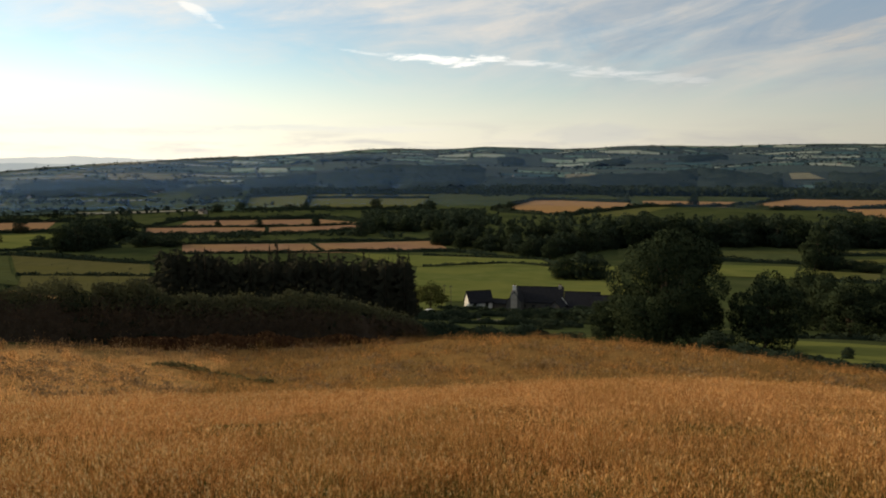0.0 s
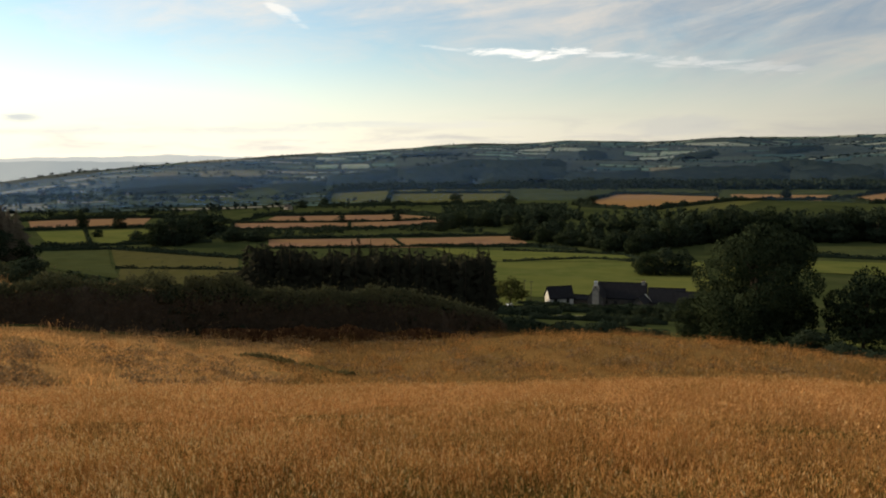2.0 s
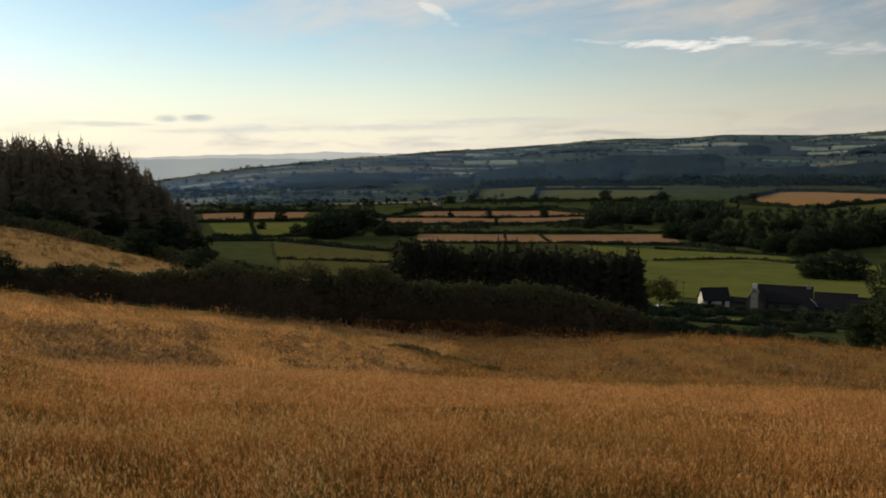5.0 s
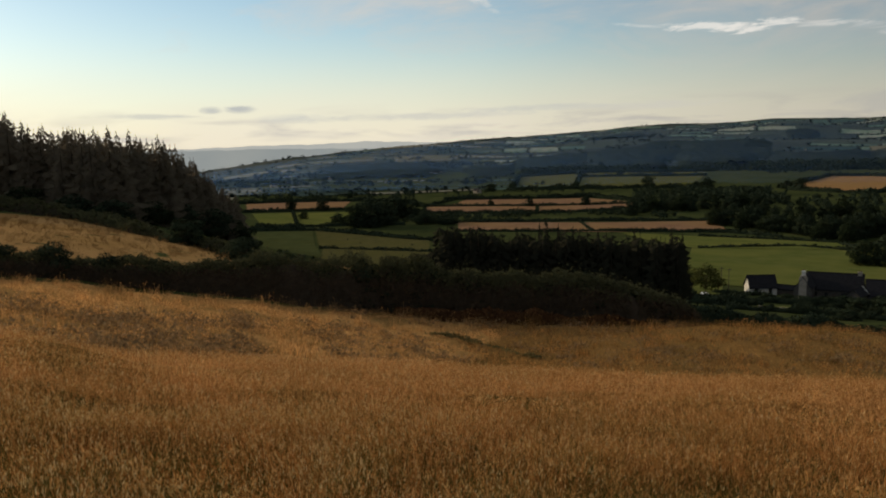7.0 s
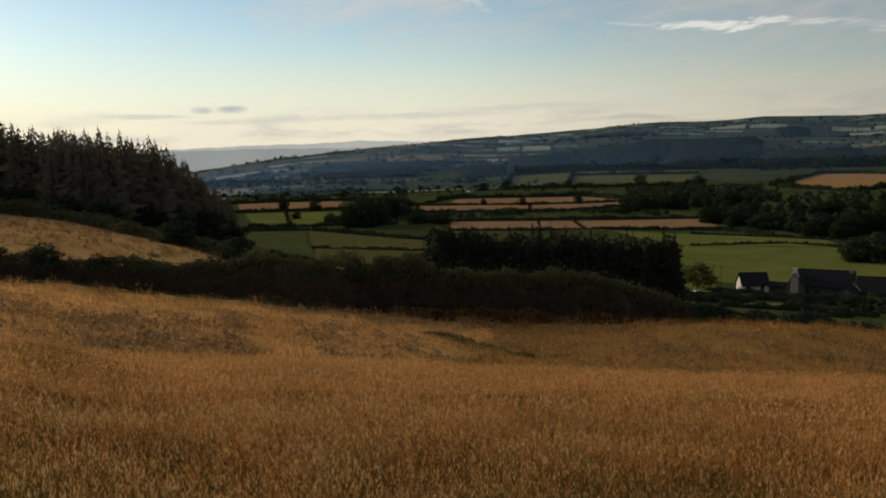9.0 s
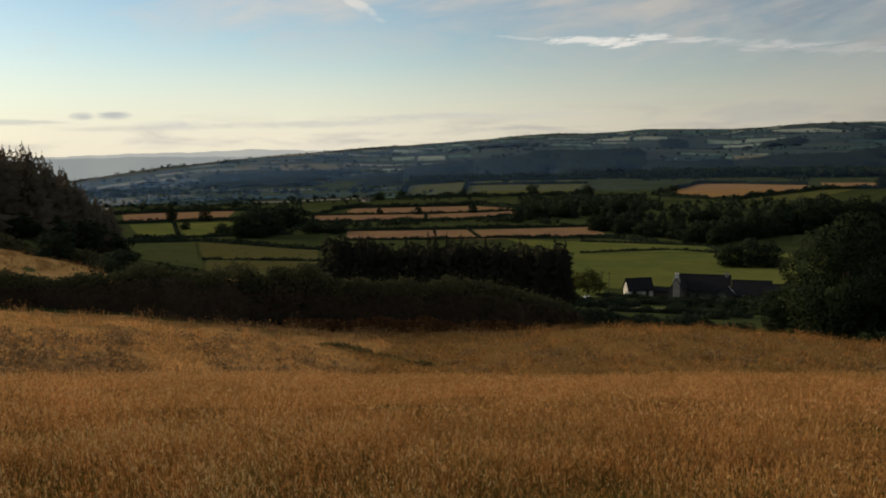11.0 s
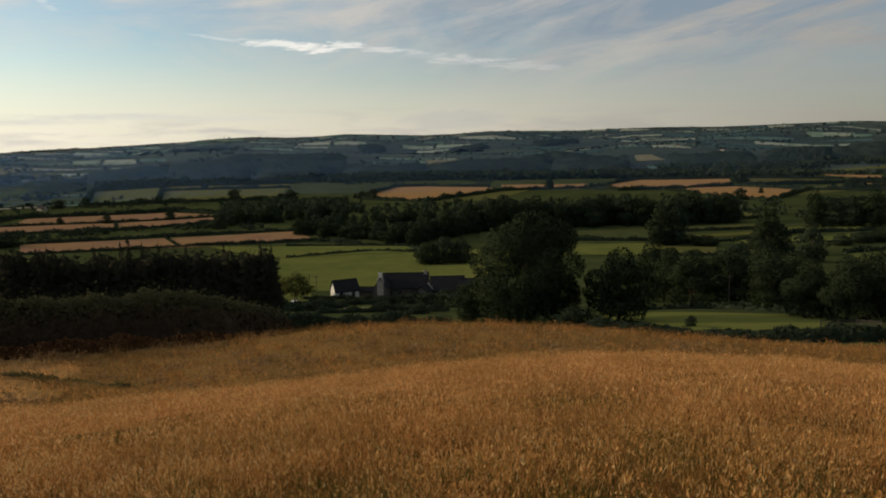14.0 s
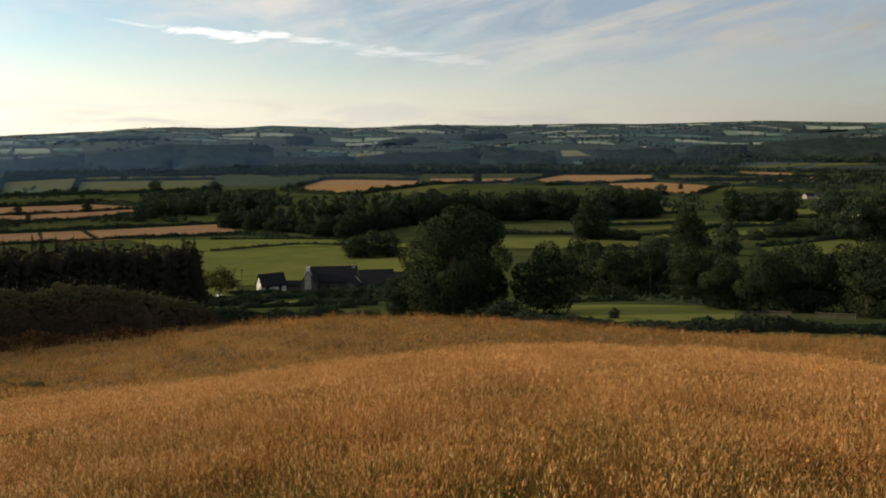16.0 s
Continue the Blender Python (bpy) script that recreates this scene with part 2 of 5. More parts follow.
# ---- materials ----
def material(name, colours, size=1.0, rough=0.8, bump=0.0, bump_size=None, translucent=0.0, by="noise", metallic=0.0, spread=1.0,
             specular=0.0, broad=0.0, broad_colour=(0, 0, 0)):
    """A surface whose colours run with noise of a size in metres; by 'object' or 'island' each piece takes its own tone."""
    m = bpy.data.materials.new(name)
    m.use_nodes = True
    N = Nodes(m.node_tree)
    p = N.add("ShaderNodeBsdfPrincipled")
    place = N.add("ShaderNodeNewGeometry").outputs["Position"]
    grain = N.noise(place, 1.0 / size, 6.0, 0.65)
    stops = [(k / max(1, len(colours) - 1) * 0.5 + 0.25, c) for k, c in enumerate(colours)]
    if by == "object":
        pick = N.add("ShaderNodeObjectInfo").outputs["Random"]
    elif by == "island":
        pick = N.add("ShaderNodeNewGeometry").outputs["Random Per Island"]
    else:
        pick = None
    fac = grain if pick is None else N.math("MULTIPLY_ADD", N.math("SUBTRACT", pick, 0.5), 0.6 * spread, grain)
    col = N.ramp(fac, stops)
    if broad:
        patch = N.noise(place, 1.0 / broad, 3.0, 0.6, 0.4)
        col = N.mix(N.math("MULTIPLY", N.ramp(patch, [(0.42, (0, 0, 0)), (0.68, (1, 1, 1))]), 0.75), col, broad_colour)
    N.put(p.inputs["Base Color"], col)
    p.inputs["Roughness"].default_value, p.inputs["Metallic"].default_value = rough, metallic
    p.inputs["Specular IOR Level"].default_value = specular
    if bump:
        b = N.add("ShaderNodeBump")
        b.inputs["Strength"].default_value, b.inputs["Distance"].default_value = 0.8, bump
        N.put(b.inputs["Height"], N.noise(place, 1.0 / (bump_size or size), 5.0, 0.6))
        N.put(p.inputs["Normal"], b.outputs[0])
    out = p.outputs[0]
    if translucent:
        t = N.add("ShaderNodeBsdfTranslucent")
        N.put(t.inputs[0], col)
        mixer = N.add("ShaderNodeMixShader")
        mixer.inputs[0].default_value = translucent
        N.put(mixer.inputs[1], out)
        N.put(mixer.inputs[2], t.outputs[0])
        out = mixer.outputs[0]
    N.put(N.add("ShaderNodeOutputMaterial").inputs[0], out)
    return m


# The dark broad patches put shadow between tussocks into the soil colour.
STRAW_SOIL = material("straw_thatch", [(0.2363, 0.127, 0.0466), (0.3811, 0.209, 0.0762), (0.524, 0.2982, 0.1166)], 0.35, 0.95, 0.08, 0.12, broad=4.5, broad_colour=(0.115, 0.080, 0.028))
# Near ground, darker than further off, deepening the gaps between stems by its colour.
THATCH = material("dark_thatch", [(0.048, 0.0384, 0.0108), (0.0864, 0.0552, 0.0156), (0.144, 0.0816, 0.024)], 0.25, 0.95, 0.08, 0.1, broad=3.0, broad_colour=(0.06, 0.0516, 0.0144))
STEM = material("dry_grass_stem", [(0.0625, 0.0522, 0.0119), (0.3, 0.1164, 0.0345), (0.625, 0.279, 0.0926)], 1.2, 0.7, by="island", translucent=0.4, spread=1.7, broad=2.4, broad_colour=(0.072, 0.0648, 0.0168))
FAR_STEM = material("slope_grass_stem", [(0.2394, 0.1323, 0.0518), (0.5544, 0.2824, 0.1037), (0.8064, 0.4388, 0.1711)], 1.5, 0.8, by="island", translucent=0.45, spread=1.3, broad=3.6, broad_colour=(0.17, 0.115, 0.046))
HOLLOW_STEM = material("weedy_brown_grass", [(0.1156, 0.0743, 0.0243), (0.2923, 0.1434, 0.0461), (0.5982, 0.2881, 0.0999)], 1.5, 0.8, by="island", translucent=0.28, spread=1.4, broad=3.0, broad_colour=(0.1148, 0.0864, 0.027))
HOLLOW_SOIL = material("brown_weedy_ground", [(0.114, 0.0672, 0.024), (0.186, 0.1032, 0.0348), (0.276, 0.15, 0.0504)], 0.6, 0.95, 0.1, 0.3, broad=5.0, broad_colour=(0.143, 0.0902, 0.033))
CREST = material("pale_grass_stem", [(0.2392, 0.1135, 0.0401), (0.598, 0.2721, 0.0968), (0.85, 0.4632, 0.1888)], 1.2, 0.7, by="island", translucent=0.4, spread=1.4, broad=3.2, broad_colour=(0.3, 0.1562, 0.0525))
WEED_GREEN = material("green_bramble_leaf", [(0.084, 0.077, 0.0336), (0.133, 0.1148, 0.0476), (0.21, 0.161, 0.07)], 0.8, 0.9, by="island", translucent=0.3)
WEED = material("grey_brown_weed", [(0.156, 0.1056, 0.0552), (0.24, 0.156, 0.0792), (0.348, 0.2184, 0.108)], 1.0, 0.9, by="island", translucent=0.3)
GREEN_STEM = material("green_grass_stem", [(0.05, 0.055, 0.014), (0.10, 0.10, 0.026), (0.20, 0.16, 0.045)], 0.8, 0.7, by="island", translucent=0.2, spread=1.2)
PALE_SEED = material("pale_seed_head", [(0.399, 0.2511, 0.0884), (0.589, 0.3999, 0.1674), (0.76, 0.5766, 0.2976)], 0.9, 0.75, by="island", translucent=0.25, spread=1.5)
SEED = material("grass_seed_head", [(0.3259, 0.1302, 0.0371), (0.6084, 0.2864, 0.0907), (0.8245, 0.4896, 0.1958)], 0.9, 0.75, by="island", translucent=0.25, spread=1.6, broad=2.4, broad_colour=(0.286, 0.1625, 0.0468))
PASTURE = material("rough_pasture", [(0.0292, 0.0395, 0.0146), (0.0453, 0.056, 0.0203), (0.0646, 0.0658, 0.0284)], 14.0, 0.95, 0.3, 3.0, broad=60.0, broad_colour=(0.024, 0.032, 0.013))
MEADOW = material("green_meadow", [(0.0667, 0.0832, 0.0218), (0.0865, 0.101, 0.0278), (0.11, 0.115, 0.0398)], 9.0, 0.95, 0.15, 1.5, broad=45.0, broad_colour=(0.13, 0.13, 0.035))
MEADOW_DULL = material("dull_meadow", [(0.0608, 0.0662, 0.0238), (0.081, 0.0818, 0.0302), (0.102, 0.0935, 0.0378)], 12.0, 0.95, 0.15, 1.5, broad=60.0, broad_colour=(0.08, 0.085, 0.02))
DARK_GREEN = material("dark_green_pasture", [(0.036, 0.046, 0.018), (0.050, 0.060, 0.024), (0.068, 0.074, 0.030)], 10.0, 0.95, 0.2, 2.0, broad=40.0, broad_colour=(0.045, 0.05, 0.016))
OLIVE = material("olive_pasture", [(0.050, 0.050, 0.020), (0.068, 0.065, 0.026), (0.092, 0.082, 0.034)], 8.0, 0.95, 0.2, 2.0, broad=30.0, broad_colour=(0.075, 0.07, 0.022))
STUBBLE = material("brown_stubble", [(0.156, 0.0903, 0.0575), (0.195, 0.116, 0.069), (0.226, 0.142, 0.092)], 12.0, 0.95, 0.1, 1.0, broad=50.0, broad_colour=(0.22, 0.135, 0.06))
TAN_CROP = material("ripe_crop", [(0.2, 0.115, 0.0511), (0.239, 0.141, 0.065), (0.272, 0.162, 0.0836)], 15.0, 0.95, 0.1, 1.0, broad=60.0, broad_colour=(0.24, 0.14, 0.05))
LEAF = material("broad_leaf", [(0.0135, 0.0198, 0.0114), (0.0235, 0.0329, 0.0172), (0.0366, 0.048, 0.0225)], 2.5, 0.75, by="island", translucent=0.12, specular=0.0, spread=0.6)
LEAF_LIGHT = material("light_green_leaf", [(0.036, 0.0435, 0.0132), (0.06, 0.0667, 0.0204), (0.09, 0.0928, 0.03)], 1.5, 0.75, by="island", translucent=0.3)
LEAF_DARK = material("dark_leaf", [(0.0168, 0.0254, 0.0168), (0.0289, 0.0406, 0.0249), (0.0446, 0.0568, 0.0324)], 2.5, 0.75, by="island", translucent=0.15, specular=0.0, spread=0.4)
NEEDLE = material("conifer_needle", [(0.019, 0.0204, 0.0144), (0.0264, 0.0264, 0.0179), (0.0358, 0.0348, 0.0228)], 2.0, 0.9, by="island", translucent=0.04, spread=0.25)
# Conifer needle lightened and browned: glare towards the sun is put into its colour.
HAZED_NEEDLE = material("hazed_needle", [(0.1316, 0.1089, 0.0801), (0.1755, 0.1467, 0.1069), (0.2291, 0.195, 0.136)], 2.0, 0.9, by="island", translucent=0.45, spread=0.25)
TWIG = material("brown_twigs", [(0.040, 0.031, 0.022), (0.062, 0.048, 0.034), (0.09, 0.07, 0.05)], 0.5, 0.95, 0.05)
BRAMBLE = material("brown_bramble", [(0.0437, 0.0364, 0.0247), (0.0655, 0.0495, 0.032), (0.099, 0.067, 0.0408)], 1.2, 0.9, by="island", translucent=0.12, spread=0.4)
HEDGE_LEAF = material("hedge_leaf", [(0.0568, 0.058, 0.0318), (0.0757, 0.0766, 0.0396), (0.1107, 0.112, 0.0498)], 1.2, 0.85, by="island", translucent=0.42, specular=0.0, spread=0.5)
BRACKEN = material("rust_bracken", [(0.0502, 0.0267, 0.0139), (0.0837, 0.0409, 0.0193), (0.126, 0.0633, 0.0277)], 0.8, 0.9, by="island", translucent=0.2)
BARK = material("bark", [(0.045, 0.035, 0.025), (0.09, 0.07, 0.05)], 0.3, 0.95, 0.04)
# Blue of the distance haze is put into these field colours.
FAR_FIELD = material("hazed_distant_field", [(0.0391, 0.0698, 0.0708), (0.0587, 0.0979, 0.0894), (0.0867, 0.1335, 0.1043), (0.1257, 0.1739, 0.123), (0.2375, 0.2562, 0.1957)], 60.0, 1.0, by="island", spread=1.25)
# Straw fields of the sunward hills, the haze before them mixed into the colour.
HAZED_DRY_FIELD = material("hazed_dry_field", [(0.0345, 0.0572, 0.0574), (0.0555, 0.0811, 0.0699), (0.0814, 0.1092, 0.0849), (0.1244, 0.1373, 0.1023), (0.1914, 0.182, 0.1373)], 60.0, 1.0, by="island", spread=1.25)
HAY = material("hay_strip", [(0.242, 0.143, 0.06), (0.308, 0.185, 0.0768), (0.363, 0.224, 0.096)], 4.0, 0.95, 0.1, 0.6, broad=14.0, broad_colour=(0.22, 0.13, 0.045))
# Woodland green with blue distance haze added to the base colour.
FAR_LEAF = material("hazed_distant_woodland", [(0.014, 0.020, 0.018), (0.020, 0.028, 0.024), (0.030, 0.040, 0.031)], 30.0, 0.95, by="noise", spread=0.6, specular=0.0)
STRAW_FIELD = material("pale_straw_field", [(0.1235, 0.115, 0.077), (0.1615, 0.145, 0.0968), (0.1995, 0.175, 0.1155)], 20.0, 0.95, broad=70.0, broad_colour=(0.12, 0.12, 0.07))
SLATE = material("slate_roof", [(0.009, 0.0092, 0.0109), (0.0135, 0.0139, 0.0165), (0.0195, 0.0195, 0.0225)], 0.8, 0.8, 0.02, specular=0.08)
WHITEWASH = material("whitewashed_wall", [(0.496, 0.474, 0.424), (0.592, 0.569, 0.516), (0.64, 0.616, 0.57)], 1.2, 0.85, 0.01)
PLASTER = material("weathered_plaster", [(0.2415, 0.213, 0.1755), (0.3165, 0.279, 0.2295), (0.372, 0.33, 0.273)], 0.9, 0.9, 0.01)
STONE = material("grey_stone_wall", [(0.055, 0.05, 0.044), (0.08, 0.074, 0.065), (0.11, 0.10, 0.088)], 0.7, 0.9, 0.03)
DARK_PANE = material("window_pane", [(0.015, 0.017, 0.02), (0.03, 0.033, 0.04)], 0.6, 0.08, specular=0.6)
TIMBER = material("weathered_timber", [(0.0528, 0.0432, 0.0336), (0.096, 0.0816, 0.0672)], 0.3, 0.85, 0.01)
PALE_TIMBER = material("silvered_timber", [(0.054, 0.0486, 0.0396), (0.0864, 0.0774, 0.063)], 0.4, 0.85, 0.01)
GRAVEL = material("pale_gravel", [(0.15, 0.135, 0.106), (0.2, 0.185, 0.149)], 0.8, 0.95, 0.02)
PAINT_WHITE = material("white_car_paint", [(0.75, 0.75, 0.76), (0.80, 0.80, 0.81)], 1.0, 0.25, specular=0.5)
RUBBER = material("black_rubber", [(0.02, 0.02, 0.02), (0.03, 0.03, 0.03)], 0.1, 0.8)


def hill_material():
    """The hills across the valley: a patchwork of small enclosed fields, seen from kilometres away, with haze in their
    colours.
    """
    m = bpy.data.materials.new("hazed_patchwork_hills")
    m.use_nodes = True
    N = Nodes(m.node_tree)
    place = N.add("ShaderNodeNewGeometry").outputs["Position"]
    wob = N.add("ShaderNodeVectorMath", operation="ADD")
    N.put(wob.inputs[0], N.mapped(place, (1, 1, 0)))
    nz = N.add("ShaderNodeTexNoise")
    N.put(nz.inputs["Vector"], place)
    nz.inputs["Scale"].default_value = 0.006
    shift = N.add("ShaderNodeVectorMath", operation="MULTIPLY")
    N.put(shift.inputs[0], nz.outputs["Color"])
    shift.inputs[1].default_value = (90, 90, 0)
    N.put(wob.inputs[1], shift.outputs[0])
    cells = N.add("ShaderNodeTexVoronoi", voronoi_dimensions="2D")
    N.put(cells.inputs["Vector"], wob.outputs[0])
    cells.inputs["Scale"].default_value = 1 / 130.0
    one = N.add("ShaderNodeSeparateXYZ")
    N.put(one.inputs[0], cells.outputs["Color"])
    # the greens are cooled to carry the haze over the hills
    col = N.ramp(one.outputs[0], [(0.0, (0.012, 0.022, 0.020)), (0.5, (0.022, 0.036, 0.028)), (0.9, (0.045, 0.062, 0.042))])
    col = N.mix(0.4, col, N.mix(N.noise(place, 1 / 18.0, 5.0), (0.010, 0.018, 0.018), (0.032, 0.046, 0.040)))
    p = N.add("ShaderNodeBsdfPrincipled")
    p.inputs["Roughness"].default_value, p.inputs["Specular IOR Level"].default_value = 1.0, 0.1
    N.put(p.inputs["Base Color"], col)
    N.put(N.add("ShaderNodeOutputMaterial").inputs[0], p.outputs[0])
    return m


HILLS = hill_material()


def smoke_material():
    m = bpy.data.materials.new("thin_smoke")
    m.use_nodes = True
    N = Nodes(m.node_tree)
    d, t, k = N.add("ShaderNodeBsdfDiffuse"), N.add("ShaderNodeBsdfTransparent"), N.add("ShaderNodeMixShader")
    d.inputs[0].default_value = (0.45, 0.52, 0.6, 1)
    k.inputs[0].default_value = 0.06
    N.put(k.inputs[1], t.outputs[0])
    N.put(k.inputs[2], d.outputs[0])
    N.put(N.add("ShaderNodeOutputMaterial").inputs[0], k.outputs[0])
    return m


SMOKE = smoke_material()


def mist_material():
    """Distance haze as a blue sheet: lets most light through, scatters the rest, thinning out with height above the
    valley.
    """
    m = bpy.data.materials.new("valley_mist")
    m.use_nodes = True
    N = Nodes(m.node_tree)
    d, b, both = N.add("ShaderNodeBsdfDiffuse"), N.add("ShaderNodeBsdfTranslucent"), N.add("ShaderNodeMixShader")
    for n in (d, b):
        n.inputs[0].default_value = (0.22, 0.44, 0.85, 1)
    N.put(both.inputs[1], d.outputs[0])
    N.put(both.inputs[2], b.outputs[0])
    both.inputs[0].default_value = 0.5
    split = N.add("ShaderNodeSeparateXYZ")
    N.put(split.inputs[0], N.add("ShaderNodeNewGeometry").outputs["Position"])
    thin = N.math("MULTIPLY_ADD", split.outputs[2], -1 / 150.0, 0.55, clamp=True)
    # haze is made stronger on the left, the sun's side
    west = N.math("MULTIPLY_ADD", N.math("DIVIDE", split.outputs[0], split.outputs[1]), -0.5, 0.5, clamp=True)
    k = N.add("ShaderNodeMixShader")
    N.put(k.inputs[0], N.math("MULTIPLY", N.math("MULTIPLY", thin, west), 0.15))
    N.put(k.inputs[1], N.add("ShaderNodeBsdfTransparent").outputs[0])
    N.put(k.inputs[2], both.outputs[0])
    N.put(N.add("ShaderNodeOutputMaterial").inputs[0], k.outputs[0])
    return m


MIST = mist_material()


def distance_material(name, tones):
    """Ridges so far off that only the bright air before them is seen; a glow paints that haze."""
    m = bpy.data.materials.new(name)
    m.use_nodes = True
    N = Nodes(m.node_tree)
    # emission in place of sunlit haze, the ridges themselves give no light
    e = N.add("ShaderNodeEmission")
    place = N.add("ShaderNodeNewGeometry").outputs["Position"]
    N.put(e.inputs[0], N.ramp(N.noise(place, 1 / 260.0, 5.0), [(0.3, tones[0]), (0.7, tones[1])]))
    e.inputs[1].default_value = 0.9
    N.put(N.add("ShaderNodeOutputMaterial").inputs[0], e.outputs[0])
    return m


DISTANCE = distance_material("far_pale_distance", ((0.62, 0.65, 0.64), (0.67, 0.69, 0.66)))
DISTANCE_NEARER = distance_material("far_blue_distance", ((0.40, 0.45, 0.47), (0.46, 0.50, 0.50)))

# ---- mesh helpers ----
def mesh_object(name, verts, faces, mats, slots=None, parent=None, smooth=False):
    """One mesh object from arrays; faces is a list of (n, k) index arrays."""
    me = bpy.data.meshes.new(name)
    faces = [np.asarray(f, np.int32) for f in faces]
    sizes = np.concatenate([np.full(len(f), f.shape[1], np.int32) for f in faces])
    loops = np.concatenate([f.ravel() for f in faces])
    me.vertices.add(len(verts))
    me.vertices.foreach_set("co", np.asarray(verts, np.float32).ravel())
    me.loops.add(len(loops))
    me.loops.foreach_set("vertex_index", loops)
    me.polygons.add(len(sizes))
    me.polygons.foreach_set("loop_start", np.concatenate([[0], np.cumsum(sizes)[:-1]]).astype(np.int32))
    for m in mats if isinstance(mats, (list, tuple)) else [mats]:
        me.materials.append(m)
    if slots is not None:
        me.polygons.foreach_set("material_index", np.asarray(slots, np.int32))
    if smooth:
        me.polygons.foreach_set("use_smooth", np.ones(len(sizes), bool))
    me.update(calc_edges=True)
    me.validate()
    ob = new(name, me)
    if parent is not None:
        ob.parent = parent
    return ob


def foliage(name, verts, tris, outward, mat, parent=None):
    """Leaves as triangles, each turned to face outwards and lit as a part of the rounded mass that it belongs to."""
    v = np.asarray(verts, float)
    t = np.array(tris)
    n = np.cross(v[t[:, 1]] - v[t[:, 0]], v[t[:, 2]] - v[t[:, 0]])
    n /= np.maximum(np.linalg.norm(n, axis=1), 1e-9)[:, None]
    out = outward / np.maximum(np.linalg.norm(outward, axis=1), 1e-9)[:, None]
    turn = (n * out[t[:, 0]]).sum(1) < 0
    t[turn] = t[turn][:, ::-1]
    n[turn] *= -1
    ob = mesh_object(name, v, [t], mat, parent=parent, smooth=True)
    soft = np.repeat(n, 3, 0) * 0.35 + out[t.ravel()] * 0.65
    soft /= np.maximum(np.linalg.norm(soft, axis=1), 1e-9)[:, None]
    ob.data.normals_split_custom_set(soft.tolist())
    return ob


def part(name, bm, mat, parent, label=""):
    """A bmesh as one mesh under its thing."""
    me = bpy.data.meshes.new(name)
    bmesh.ops.recalc_face_normals(bm, faces=bm.faces)
    bm.to_mesh(me)
    bm.free()
    me.materials.append(mat)
    ob = new(name, me)
    ob.parent = parent
    return tagged(ob, label)


def box(bm, x0, x1, y0, y1, z0, z1):
    v = [bm.verts.new((x, y, z)) for z in (z0, z1) for y in (y0, y1) for x in (x0, x1)]
    for f in ((0, 1, 3, 2), (4, 6, 7, 5), (0, 4, 5, 1), (2, 3, 7, 6), (0, 2, 6, 4), (1, 5, 7, 3)):
        bm.faces.new([v[i] for i in f])
    return v


def tube(bm, path, radii, sides=7):
    """A tapered tube along points."""
    rings = []
    for k, (p, r) in enumerate(zip(path, radii)):
        p = Vector(p)
        ahead = (Vector(path[min(k + 1, len(path) - 1)]) - Vector(path[max(k - 1, 0)])).normalized()
        side = ahead.orthogonal().normalized()
        up = ahead.cross(side)
        rings.append([bm.verts.new(p + (side * math.cos(a) + up * math.sin(a)) * r) for a in (6.2832 * i / sides for i in range(sides))])
    for a, b in zip(rings, rings[1:]):
        for i in range(sides):
            bm.faces.new((a[i], a[(i + 1) % sides], b[(i + 1) % sides], b[i]))
    bm.faces.new(rings[-1])
    bm.faces.new(rings[0][::-1])


def sprays(rng, points, size, upright=0.0, vary=0.5, long=1.5, single=False):
    """Leaf sprays: one folded, randomly turned lozenge at each point. Returns vertices and triangles."""
    n = len(points)
    a = rng.normal(size=(n, 3))
    a[:, 2] = a[:, 2] * (1 - upright) + upright * 2
    a /= np.linalg.norm(a, axis=1)[:, None]
    b = np.cross(a, rng.normal(size=(n, 3)))
    b /= np.maximum(np.linalg.norm(b, axis=1), 1e-6)[:, None]
    c = np.cross(a, b)
    s = (size * (1 + vary * rng.uniform(-1, 1, n)))[:, None] if np.ndim(size) == 0 else (np.asarray(size) * (1 + vary * rng.uniform(-1, 1, n)))[:, None]
    v = np.stack([points - a * s * long * 0.5, points + b * s * 0.5 + c * s * 0.14, points + a * s * long * 0.5, points - b * s * 0.5 + c * s * 0.14], 1)
    if single:
        v = np.stack([points - a * s * long * 0.5 - b * s * 0.45, points - a * s * long * 0.5 + b * s * 0.45, points + a * s * long * 0.5], 1)
        return v.reshape(-1, 3), np.arange(n * 3).reshape(n, 3)
    i = np.arange(n) * 4
    f = np.concatenate([np.stack([i, i + 1, i + 2], 1), np.stack([i, i + 2, i + 3], 1)])
    return v.reshape(-1, 3), f


def shell_points(rng, lobes, n, inner=0.72):
    """Points in the outer part of a set of ellipsoids (centre, radii)."""
    w = np.array([r[0] * r[1] + r[0] * r[2] for _, r in lobes])
    pick = rng.choice(len(lobes), n, p=w / w.sum())
    d = rng.normal(size=(n, 3))
    d /= np.linalg.norm(d, axis=1)[:, None]
    k = inner + (1.06 - inner) * rng.uniform(0, 1, n) ** 0.6
    c = np.array([l[0] for l in lobes])[pick]
    r = np.array([l[1] for l in lobes])[pick]
    return c + d * r * k[:, None], d / r


